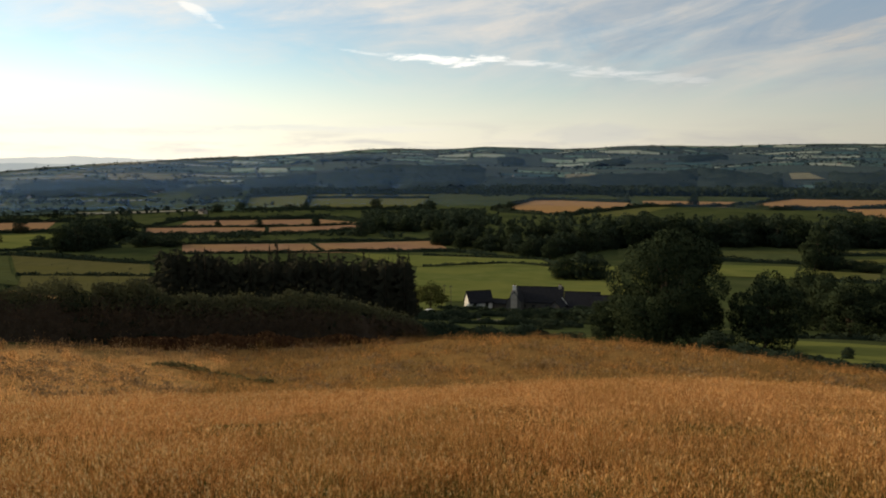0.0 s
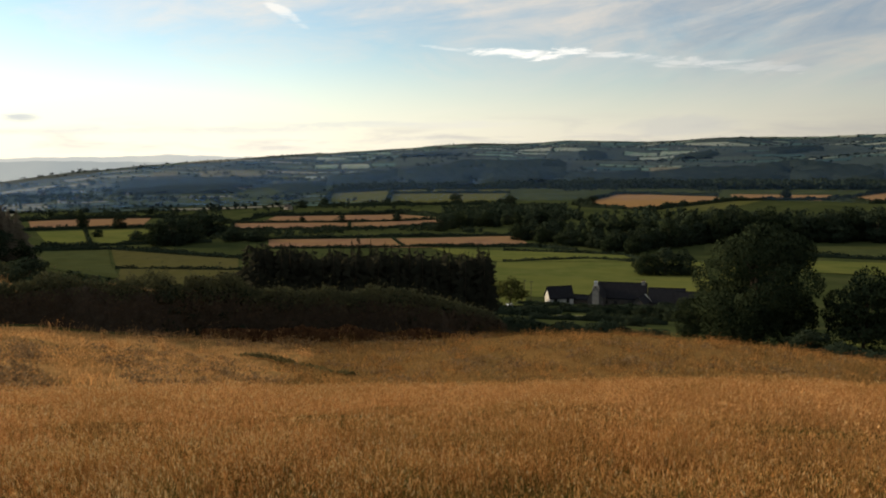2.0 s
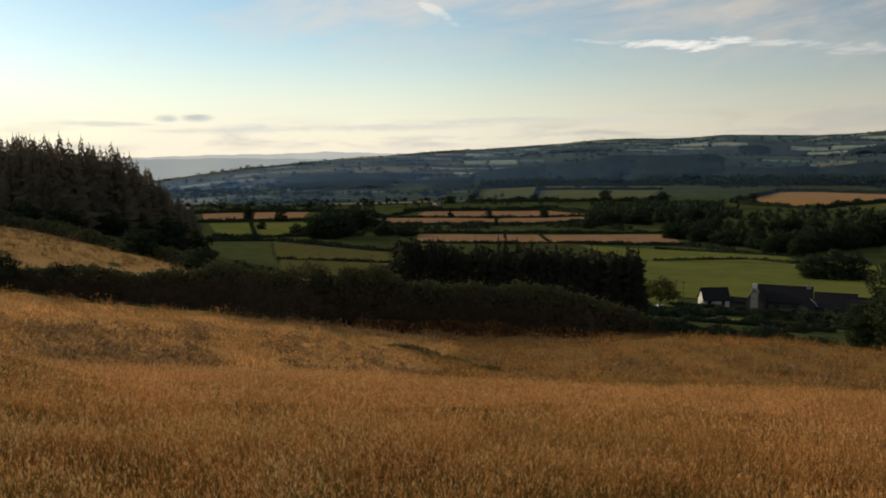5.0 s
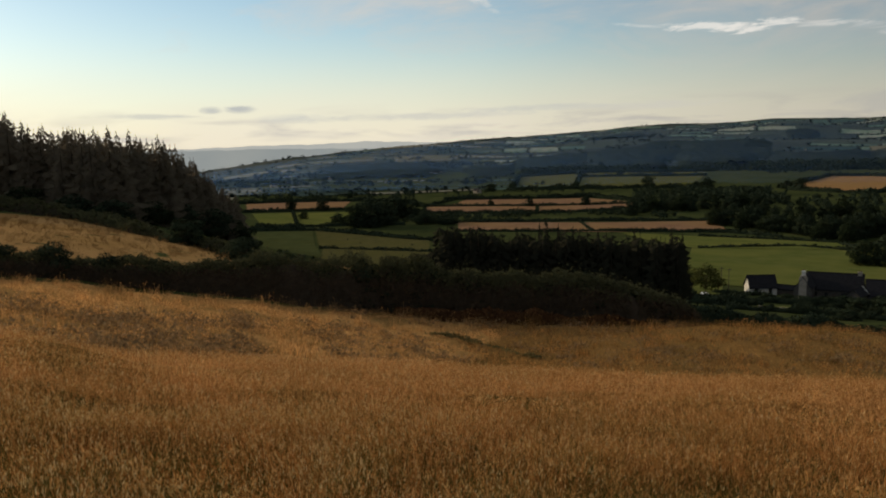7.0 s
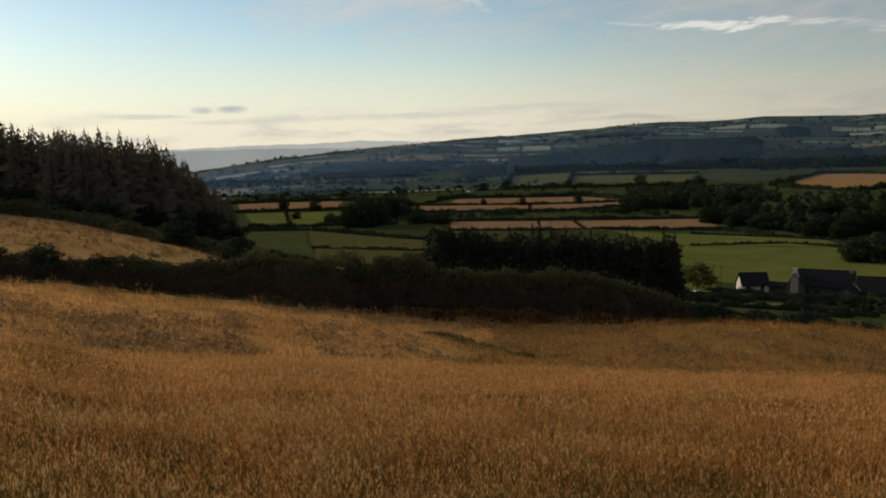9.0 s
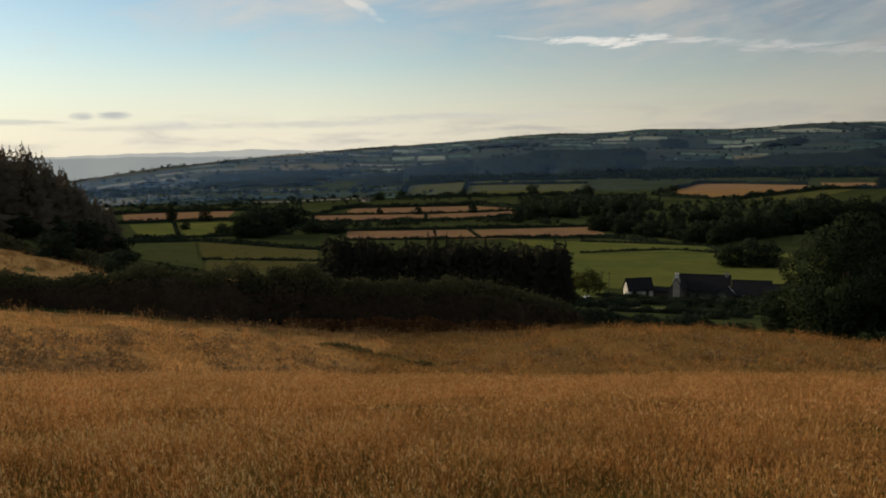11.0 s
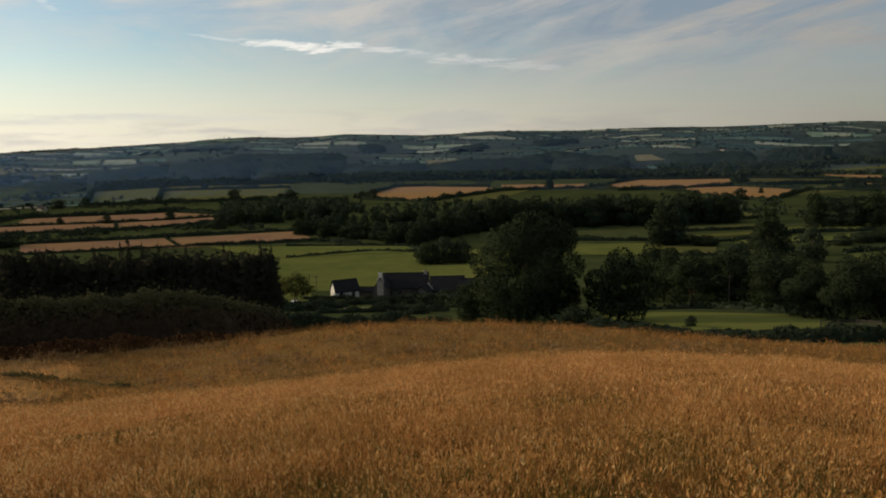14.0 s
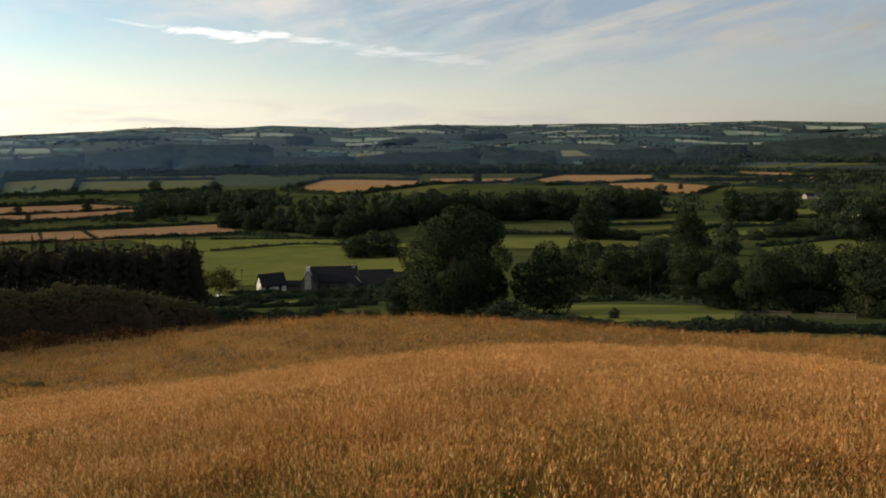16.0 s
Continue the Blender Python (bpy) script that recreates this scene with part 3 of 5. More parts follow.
def tree_parts(thing, rng, high, wide, leaves, leaf, mat, stem=0.22, lobes_n=9, squat=0.8, trunk_r=None, skirt=0, single=False):
    """A broadleaf tree under an empty: tapered trunk with limbs, and a crown of many leaf sprays with gaps."""
    bm = bmesh.new()
    tr = trunk_r or high * 0.028
    lean = rng.normal(size=2) * high * 0.012
    top = (lean[0] * 2, lean[1] * 2, high * 0.72)
    tube(bm, [(0, 0, -0.5), (0, 0, high * 0.04), (lean[0], lean[1], high * stem), top], [tr * 1.5, tr * 1.1, tr * 0.85, tr * 0.2], 8)
    lobes = []
    for k in range(lobes_n):
        a = 6.2832 * (k / lobes_n) + rng.uniform(-0.3, 0.3)
        level = rng.uniform(stem + 0.13, 0.80)
        reach = wide * 0.5 * (1 - abs(level - 0.5) * 0.9) * rng.uniform(0.5, 0.85)
        c = np.array([math.cos(a) * reach, math.sin(a) * reach, high * level])
        s = rng.uniform(0.17, 0.29)
        lobes.append((c, np.array([wide * s, wide * s, high * s * squat * 0.62])))
        tube(bm, [(lean[0], lean[1], high * stem * rng.uniform(0.9, 1.5)), tuple(c * np.array([0.5, 0.5, 0.85])), tuple(c)], [tr * 0.45, tr * 0.28, tr * 0.08], 5)
    lobes.append((np.array([lean[0], lean[1], high * 0.60]), np.array([wide * 0.33, wide * 0.33, high * 0.27])))
    lobes.append((np.array([lean[0] * 2 + wide * 0.05, lean[1], high * 0.84]), np.array([wide * 0.22, wide * 0.22, high * 0.16])))
    for k in range(skirt):
        a = 6.2832 * k / skirt + rng.uniform(-0.4, 0.4)
        lobes.append((np.array([math.cos(a) * wide * 0.28, math.sin(a) * wide * 0.28, high * rng.uniform(0.14, 0.24)]), np.array([wide * 0.22, wide * 0.22, high * 0.16])))
    part("trunk", bm, BARK, thing)
    where, out = shell_points(rng, lobes, leaves)
    v, f = sprays(rng, where, leaf, single=True)
    out /= np.linalg.norm(out, axis=1)[:, None]
    whole = where / np.array([wide, wide, high]) - np.array([0, 0, 0.45])
    out = out + whole / np.linalg.norm(whole, axis=1)[:, None] * 0.8
    foliage("crown", v, f, np.repeat(out, 3, 0), mat, parent=thing)
    return thing


def where_up(points, high):
    return np.clip(points[:, 2] / high, 0, 1)


def conifer_parts(thing, rng, high, wide, levels=26, arms=13, needles=1700, taper=1.1, mat=None, twig=0.20):
    """A conifer: straight trunk and whorls of drooping boughs that shorten to a pointed tip."""
    bm = bmesh.new()
    tube(bm, [(0, 0, -0.5), (0, 0, high * 0.5), (0, 0, high * 0.99)], [high * 0.016, high * 0.010, 0.02], 6)
    part("trunk", bm, BARK, thing)
    vs, fs = [], []
    for k in range(levels):
        u = k / (levels - 1)
        reach = wide * 0.5 * (1 - u) ** taper * rng.uniform(0.8, 1.12) + 0.10
        n_arms = int(arms * (1 - 0.55 * u))
        for j in range(n_arms):
            z = high * (0.06 + 0.92 * u + rng.uniform(-0.5, 0.5) / levels)
            a = 6.2832 * (j / n_arms) + rng.uniform(-0.5, 0.5)
            l = reach * rng.uniform(0.55, 1.2)
            w = l * rng.uniform(0.03, 0.06) + 0.02
            d = np.array([math.cos(a), math.sin(a), 0])
            s = np.array([-d[1], d[0], 0])
            rise = np.array([0, 0, high * 0.03])
            droop = np.array([0, 0, -l * rng.uniform(0.05, 0.45)])
            n = len(vs)
            c = np.array([0, 0, z])
            tip = np.array([0, 0, high * 0.012])
            vs += [c + rise, c + d * l * 0.6 + s * w + droop * 0.9, c + d * l + droop * 0.6 + tip, c + d * l * 0.6 - s * w + droop * 0.9]
            fs += [(n, n + 1, n + 2), (n, n + 2, n + 3)]
    # twigs along the boughs
    tips, roots = np.array(vs[2::4]), np.array(vs[0::4])
    pick = rng.integers(0, len(tips), needles)
    k = rng.uniform(0.35, 1.05, needles)[:, None]
    where = roots[pick] * (1 - k) + tips[pick] * k + rng.normal(size=(needles, 3)) * np.array([0.22, 0.22, 0.14]) * (1.05 - where_up(roots[pick], high))[:, None]
    nv, nf = sprays(rng, where, twig * (1.12 - 0.9 * where_up(roots[pick], high)), long=2.0, single=True)
    fs = np.concatenate([np.array(fs), nf + len(vs)])
    vs = np.concatenate([np.array(vs), nv])
    out = vs * np.array([1, 1, 0]) + np.array([0, 0, 0.05 * wide])
    foliage("foliage", vs, fs, out, mat or NEEDLE, parent=thing)
    return thing


def planted(proto, bearing, reach, high, wide=None, turn=0.0, sink=0.2):
    """A copy of a prototype tree (built 10 m high and 10 m wide) on the ground."""
    p = at(bearing, reach)
    w = (wide or high) / 10
    m = Matrix.Translation((p.x, p.y, p.z - sink)) @ Matrix.Rotation(turn, 4, "Z") @ Matrix.Diagonal((w, w, high / 10, 1))
    return copy_thing(proto, m)


def along(points, step):
    """Points every step metres along a line of (bearing, range) corners, draped on the ground: x, y, and the way."""
    ps = [at(b, r) for b, r in points]
    out = []
    for a, b in zip(ps, ps[1:]):
        n = max(1, int((b - a).xy.length / step))
        d = (b - a).xy.normalized()
        out += [(a.x + (b.x - a.x) * k / n, a.y + (b.y - a.y) * k / n, d.x, d.y) for k in range(n)]
    out.append((ps[-1].x, ps[-1].y, out[-1][2], out[-1][3]))
    return np.array(out)


def hedge(points, high, wide, leaf, label, per_metre=40, mat=None, name="hedge", uneven=0.3, seed=1, top_mat=None):
    """A hedge along a line: a solid heart of twigs and a coat of leaf sprays, with an uneven top."""
    rng = np.random.default_rng(seed)
    line = along(points, max(0.6, wide * 0.5))
    n = len(line)
    gx, gy = np.gradient(line[:, 0]), np.gradient(line[:, 1])
    line[:, 2], line[:, 3] = gx / np.hypot(gx, gy), gy / np.hypot(gx, gy)
    t = np.arange(n)
    h = np.interp(t, np.linspace(0, n - 1, len(np.atleast_1d(high))), np.atleast_1d(high)) * (1 + uneven * (np.sin(t * 0.37 + seed) * 0.35 + np.sin(t * 0.11 + 2 * seed) * 0.4 + rng.uniform(-0.5, 0.5, n)))
    nx, ny = -line[:, 3], line[:, 2]
    z = ground_z(line[:, 0], line[:, 1])
    prof = ((-0.40, 0.0), (-0.42, 0.5), (-0.2, 0.82), (0.2, 0.82), (0.42, 0.5), (0.40, 0.0))
    vs = np.stack([np.stack([line[:, 0] + nx * a * wide, line[:, 1] + ny * a * wide, ground_z(line[:, 0] + nx * a * wide, line[:, 1] + ny * a * wide) - 0.2 + b * h], 1) for a, b in prof], 1).reshape(-1, 3)
    k = len(prof)
    i = (np.arange(n - 1)[:, None] * k + np.arange(k - 1)[None]).ravel()
    core = np.stack([i, i + 1, i + k + 1, i + k], 1)
    ends = np.array([list(range(k)), list(range((n - 1) * k, n * k))])
    length = np.hypot(np.diff(line[:, 0]), np.diff(line[:, 1])).sum()
    m = int(length * per_metre)
    u = rng.uniform(0, n - 1, m)
    j = np.minimum(u.astype(int), n - 2)
    g = u - j
    px, py = line[j, 0] * (1 - g) + line[j + 1, 0] * g, line[j, 1] * (1 - g) + line[j + 1, 1] * g
    hh = h[j] * (1 - g) + h[j + 1] * g
    a = rng.uniform(0, np.pi, m)
    off, up = np.cos(a) * 0.5 * wide * rng.uniform(0.85, 1.12, m), np.sin(a) ** 0.6 * rng.uniform(0.85, 1.08, m)
    if top_mat is not None:
        # loose shoots stand up from the top
        up = up * np.where(rng.uniform(0, 1, m) < 0.05, rng.uniform(1.03, 1.2, m), 1.0)
    lump = 1 + uneven * (0.16 * waves(px + ny[j] * a, py + nx[j] * a, 1.3, seed) + 0.26 * waves(px, py, 5.7, seed + 3)) * (0.35 + 0.65 * np.sin(a))
    off, up = off * lump, up * lump
    qx, qy = px + nx[j] * off, py + ny[j] * off
    pts = np.stack([qx, qy, ground_z(qx, qy) + np.maximum(0.05, up * hh)], 1)
    sv, sf = sprays(rng, pts, leaf, single=True)
    thing = tagged(new(name), label, "hedge")
    base = np.array([line[0, 0], line[0, 1], z[0]])
    thing.location = base
    mesh_object("twig_heart", vs - base, [core, ends], mat if mat and not top_mat else TWIG, parent=thing)
    out = np.stack([nx[j] * np.cos(a), ny[j] * np.cos(a), np.sin(a) + 0.15], 1)
    if top_mat is None:
        foliage("foliage", sv - base, sf, np.repeat(out, 3, 0), mat or HEDGE_LEAF, parent=thing)
    else:
        # a green brushy top over browner brambles
        high_up = up + rng.normal(size=m) * 0.10 > 0.74
        for piece, which, look_of in (("foliage", high_up, top_mat), ("underbrush", ~high_up, mat or HEDGE_LEAF)):
            q = (sv - base).reshape(m, 3, 3)[which].reshape(-1, 3)
            foliage(piece, q, np.arange(len(q)).reshape(-1, 3), np.repeat(out[which], 3, 0), look_of, parent=thing)
    return thing


def field(corners, mat, label, lift=0.25, n=14, name="field"):
    """A field on the ground between four corners (bearing, range)."""
    c = [at(b, r) for b, r in corners]
    s = np.linspace(0, 1, n)
    u, w = np.meshgrid(s, s)
    x = (c[0].x * (1 - u) + c[1].x * u) * (1 - w) + (c[3].x * (1 - u) + c[2].x * u) * w
    y = (c[0].y * (1 - u) + c[1].y * u) * (1 - w) + (c[3].y * (1 - u) + c[2].y * u) * w
    x, y = x.ravel(), y.ravel()
    v = np.stack([x, y, ground_z(x, y) + lift], 1)
    i = (np.arange(n - 1)[:, None] * n + np.arange(n - 1)[None]).ravel()
    f = np.stack([i, i + 1, i + n + 1, i + n], 1)
    return tagged(mesh_object(name, v, [f], mat, smooth=True), label, "field", kind="structure")


# ---- the ground: one sheet to the horizon ----
def in_hayfield(x, y):
    """Inside the near field of dry grass, up to its far hedge."""
    r, az = np.hypot(x, y), np.degrees(np.arctan2(-x, y))
    edge = np.interp(-az, [-70, -50, -36, -20, -8, 0, 12, 26, 36, 50, 70], [60, 62, 62, 62, 66, 72, 74, 76, 86, 92, 92])
    return r < edge


def in_hollow(x, y):
    """The weedy hollow beyond the first brow of the hayfield."""
    r, az = np.hypot(x, y), np.degrees(np.arctan2(-x, y))
    return (r > 26) & (az < 19 - 0.10 * (r - 40) + 3 * waves(x, y, 9, 2))


def build_ground():
    az = np.radians(np.concatenate([np.arange(-180, -62, 4.0), np.arange(-62, 62, 0.6), np.arange(62, 180, 4.0)]))
    r = np.concatenate([np.linspace(0.6, 24, 60), np.geomspace(24.5, 120, 130), np.geomspace(122, 4950, 150)])
    A, R = np.meshgrid(az, r)
    x, y = -np.sin(A) * R, np.cos(A) * R
    z = ground_z(x, y)
    z = z + 0.05 * waves(x, y, 3.1, 3) * (R < 130) + 0.10 * waves(x, y, 8.3, 4) * (R < 130) * smoothstep(8, 20, R)
    v = np.stack([x.ravel(), y.ravel(), z.ravel()], 1)
    nr, na = len(r), len(az)
    i = np.arange(nr - 1)[:, None] * na
    j = np.arange(na)[None]
    a, b = i + j, i + (j + 1) % na
    quads = np.stack([a, b, b + na, a + na], -1).reshape(-1, 4)
    mid = v[quads].mean(1)
    rr, bb = np.hypot(mid[:, 0], mid[:, 1]), np.degrees(np.arctan2(-mid[:, 0], mid[:, 1]))
    slot = np.where(in_hayfield(mid[:, 0], mid[:, 1]) | (np.abs(bb) > 75) & (rr < 160), 0, np.where(rr < 1450, 1, 2))
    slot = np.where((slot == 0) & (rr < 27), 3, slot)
    slot = np.where((slot == 0) & in_hollow(mid[:, 0], mid[:, 1]) & (np.abs(bb) < 60), 4, slot)
    hub = np.array([list(range(na))])
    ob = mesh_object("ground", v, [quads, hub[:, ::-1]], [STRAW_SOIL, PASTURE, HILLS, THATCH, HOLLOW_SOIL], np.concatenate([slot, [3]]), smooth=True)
    return tagged(ob, "golden hayfield falling to green valley and far hills", "ground", kind="structure")


build_ground()


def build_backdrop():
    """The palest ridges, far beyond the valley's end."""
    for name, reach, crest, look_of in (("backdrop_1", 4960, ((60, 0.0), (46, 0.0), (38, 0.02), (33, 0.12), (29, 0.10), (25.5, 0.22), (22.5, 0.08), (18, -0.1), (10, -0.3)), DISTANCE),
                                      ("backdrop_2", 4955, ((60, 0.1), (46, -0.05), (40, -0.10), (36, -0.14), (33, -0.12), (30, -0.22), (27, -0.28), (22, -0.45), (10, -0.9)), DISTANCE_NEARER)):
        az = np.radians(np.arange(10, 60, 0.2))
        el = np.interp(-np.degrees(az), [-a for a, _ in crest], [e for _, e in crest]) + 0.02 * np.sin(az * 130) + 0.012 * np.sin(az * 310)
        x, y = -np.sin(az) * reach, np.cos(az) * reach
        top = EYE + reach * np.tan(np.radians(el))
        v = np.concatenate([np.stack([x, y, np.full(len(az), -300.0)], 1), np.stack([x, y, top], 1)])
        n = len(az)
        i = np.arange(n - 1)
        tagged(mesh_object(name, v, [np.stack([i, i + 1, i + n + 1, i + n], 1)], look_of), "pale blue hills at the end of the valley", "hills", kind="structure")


build_backdrop()

# ---- fields of the valley ----
field([(46, 72), (62, 70), (62, 195), (46, 162)], HAY, "golden strip of dry grass beyond the hedge", lift=0.12, n=24)
field([(33.4, 101), (46, 72), (46, 162), (33.6, 109)], HAY, "golden strip of dry grass beyond the hedge", lift=0.12, n=24)
field([(1.8, 470), (-13, 420), (-14, 264), (2.5, 264)], MEADOW, "bright green meadow behind the farmhouse")
field([(7, 492), (-7.3, 446), (-8.5, 408), (2, 398)], MEADOW, "green meadow with a hedge along it", lift=0.45)
field([(19, 560), (0.6, 552), (-0.6, 496), (19, 512)], STUBBLE, "long field of red-brown stubble")
field([(21.4, 655), (13.2, 629), (13.2, 690), (21.3, 712)], STUBBLE, "field of red-brown stubble with dark hedges")
field([(12.9, 631), (6.0, 664), (6.0, 700), (12.9, 690)], STUBBLE, "field of red-brown stubble with dark hedges")
field([(19.4, 722), (9.6, 708), (9.6, 783), (18.4, 782)], STUBBLE, "field of red-brown stubble with dark hedges")
field([(9.3, 708), (5.6, 710), (7.2, 742), (9.3, 780)], STUBBLE, "field of red-brown stubble with dark hedges")
field([(-3.9, 905), (-9.1, 808), (-9.1, 1128), (-6.8, 1128)], TAN_CROP, "tan field of ripe crop on a rise")
field([(-9.1, 808), (-14.4, 978), (-13.7, 1075), (-9.1, 1128)], TAN_CROP, "tan field of ripe crop on a rise")
field([(-9.1, 800), (-14.0, 830), (-17, 1020), (-14.4, 975)], MEADOW_DULL, "dull green field beside the crop")
field([(-14.8, 1040), (-20.4, 1020), (-21, 1150), (-14.6, 1130)], TAN_CROP, "strip of tan crop")
field([(14.3, 930), (10.4, 915), (10.0, 1290), (14.3, 1240)], MEADOW_DULL, "green field on a low hill")
field([(10.2, 915), (2.2, 905), (1.2, 1180), (9.9, 1180)], MEADOW_DULL, "green field on a low hill")
field([(9.8, 1195), (1.2, 1195), (1.0, 1310), (9.6, 1300)], MEADOW_DULL, "green strip on the brow of a low hill")
field([(-20.9, 1031), (-23.0, 998), (-24.7, 1017), (-24.7, 1267)], TAN_CROP, "broad tan field of ripe crop")
field([(-24.7, 1017), (-31.1, 1089), (-30.8, 1280), (-24.7, 1267)], TAN_CROP, "broad tan field of ripe crop")
field([(-27.1, 1030), (-30.0, 858), (-33.1, 827), (-31.9, 1080)], TAN_CROP, "tan field of ripe crop sloping down")
field([(-31.9, 1080), (-33.1, 827), (-35.4, 1000), (-33.5, 1060)], TAN_CROP, "tan field of ripe crop sloping down")
field([(34.6, 560), (29.9, 545), (29.3, 290), (35, 300)], DARK_GREEN, "green field below the wood")
field([(29.7, 545), (21.2, 465), (21.2, 360), (29.2, 380)], OLIVE, "olive field below the wood")
field([(29.2, 372), (21.2, 352), (20.8, 265), (29.6, 262)], OLIVE, "olive field with a dark hedge")
field([(30, 255), (24, 255), (24, 236), (30, 240)], HAY, "strip of dry golden grass")
field([(34.5, 735), (27.6, 725), (27, 805), (34.6, 830)], STUBBLE, "field of brown stubble")
field([(34.2, 705), (27.2, 690), (26.9, 590), (33.5, 590)], MEADOW, "green field with small trees")
field([(-22, 155), (-38, 150), (-36, 98), (-22, 108)], MEADOW, "green paddock below the hayfield", lift=0.12)
field([(-28.2, 624), (-32.6, 697), (-32.6, 660), (-28.2, 596)], MEADOW_DULL, "long strip of green meadow between hedges", lift=0.35)
field([(-28.2, 558), (-32.6, 600), (-32.6, 576), (-28.2, 541)], MEADOW_DULL, "long strip of green meadow between hedges", lift=0.35)
field([(-28.3, 510), (-32.4, 540), (-32.3, 521), (-28.3, 494)], MEADOW_DULL, "long strip of green meadow between hedges", lift=0.35)
field([(-31.3, 490), (-32.7, 511), (-32.7, 485), (-31.3, 471)], MEADOW, "small bright meadow among trees", lift=0.35)
field([(-25.6, 455), (-30.1, 454), (-30.1, 412), (-25.6, 405)], MEADOW_DULL, "green meadow before a belt of trees", lift=0.35)
field([(-33.6, 564), (-35.6, 579), (-35.6, 550), (-33.6, 538)], MEADOW, "small bright meadow among trees", lift=0.35)
field([(-36.6, 589), (-39.6, 616), (-39.6, 576), (-36.6, 552)], MEADOW, "bright meadow among trees", lift=0.35)
field([(-40.0, 700), (-42.5, 730), (-42.5, 648), (-40.1, 632)], MEADOW, "sunlit yellow-green meadow among trees", lift=0.35)
field([(-33.6, 508), (-35.5, 522), (-35.5, 494), (-33.6, 483)], MEADOW, "small bright meadow among trees", lift=0.35)
field([(-36.9, 524), (-38.6, 546), (-38.4, 512), (-37.0, 498)], MEADOW, "small bright meadow among trees", lift=0.35)
field([(-38.4, 438), (-44.3, 522), (-49.5, 350), (-40.4, 370)], MEADOW, "sloping sunlit meadow behind the trees", lift=0.35)
field([(-31.9, 1340), (-36.6, 1380), (-36.8, 1165), (-32.3, 1111)], OLIVE, "olive field on the valley side", lift=0.35)
field([(-36.7, 1420), (-40.1, 1390), (-40.1, 1340), (-36.9, 1385)], TAN_CROP, "thin strip of pale crop", lift=0.35)
field([(-38.3, 1194), (-41.6, 1311), (-41.5, 1160), (-38.3, 1085)], TAN_CROP, "small tan field of ripe crop", lift=0.35)
field([(-42.1, 1238), (-48, 1394), (-48, 1292), (-42.1, 1102)], MEADOW_DULL, "dull green field on the valley side", lift=0.35)
field([(-34.6, 1059), (-38.1, 1134), (-38.1, 993), (-35.4, 906)], MEADOW_DULL, "dull green field on the valley side", lift=0.35)
field([(-17.5, 455), (-26.4, 470), (-26.4, 400), (-17.5, 389)], MEADOW, "bright green meadow before the tree belt", lift=0.35)
field([(-13, 520), (-26, 540), (-26, 488), (-13, 470)], DARK_GREEN, "shaded green meadow before the tree belt", lift=0.35)
field([(23.7, 1980), (21.9, 2030), (21.9, 1895), (23.5, 1860)], STRAW_FIELD, "pale straw field on the far hillside", lift=1.5)
field([(21.8, 2030), (19.3, 2050), (18.5, 1977), (21.8, 1895)], STRAW_FIELD, "pale straw field on the far hillside", lift=1.5)
field([(26.8, 1930), (25.1, 1970), (25.1, 1876), (26.8, 1852)], STRAW_FIELD, "pale straw field on the far hillside", lift=1.5)
field([(17.8, 1967), (16.2, 1985), (15.4, 1600), (17.4, 1620)], MEADOW_DULL, "green field on the far hillside", lift=1.5)
field([(-24.3, 1770), (-25.5, 1780), (-26.5, 1690), (-24.5, 1676)], STRAW_FIELD, "pale tan field below a hillside wood", lift=1.5)
field([(-9.0, 1830), (-11.1, 1840), (-11.5, 1740), (-9.1, 1740)], STRAW_FIELD, "pale straw field on the far hillside", lift=1.5)
field([(-37.2, 1494), (-41.1, 1577), (-41.1, 1535), (-37.2, 1440)], MEADOW_DULL, "green strip at the foot of the far hill", lift=1.2)
field([(-41.4, 1559), (-47.6, 1660), (-47.6, 1600), (-41.4, 1510)], MEADOW_DULL, "green strip at the foot of the far hill", lift=1.2)
field([(-33.0, 1500), (-36.9, 1490), (-36.9, 1430), (-33.0, 1440)], MEADOW_DULL, "green strip at the foot of the far hill", lift=1.2)
field([(3.4, 264), (-0.2, 264), (-0.2, 214), (3.4, 220)], MEADOW, "sunlit lawn beside the cottage", lift=0.15)
field([(-14, 430), (-19, 430), (-19, 330), (-14, 330)], MEADOW, "green meadow behind the oak")
field([(-2.5, 214), (-7.5, 211), (-7.5, 203), (-2.5, 206)], MEADOW, "mown lawn in front of the farmhouse", lift=0.15)

field([(-2.6, 209.5), (-7.2, 205.5), (-7.2, 203.6), (-2.6, 207)], GRAVEL, "pale gravel track below the farm", lift=0.2, name="track")

# ---- hedges ----
FIELD_HEDGE = "thick dark hedge along the hayfield's edge"
hedge([(56, 64), (50, 65), (46, 66), (41, 66), (36, 66), (33, 66), (28, 66), (23.5, 66)], (2.6, 2.2, 1.9, 2.0, 2.6, 3.4, 4.0), 3.2, 0.12, FIELD_HEDGE, 1100, seed=3, uneven=0.42, mat=BRAMBLE, top_mat=HEDGE_LEAF)
hedge([(25, 66), (20, 66), (15, 66.5), (10, 67), (6.5, 68), (4.0, 72), (2.5, 76)], (4.3, 4.5, 4.2, 4.0, 3.9, 3.7, 3.1, 2.5, 2.0), 3.6, 0.14, FIELD_HEDGE, 1300, seed=4, uneven=0.2, mat=BRAMBLE, top_mat=HEDGE_LEAF)
hedge([(24, 62.8), (18, 62.8), (12, 63.4), (8, 65), (5, 68)], (0.8, 1.4, 1.3, 1.0, 0.5), 2.6, 0.14, "rust-brown bracken at the foot of the hedge", 420, seed=5, uneven=0.6, mat=BRACKEN, name="bracken")
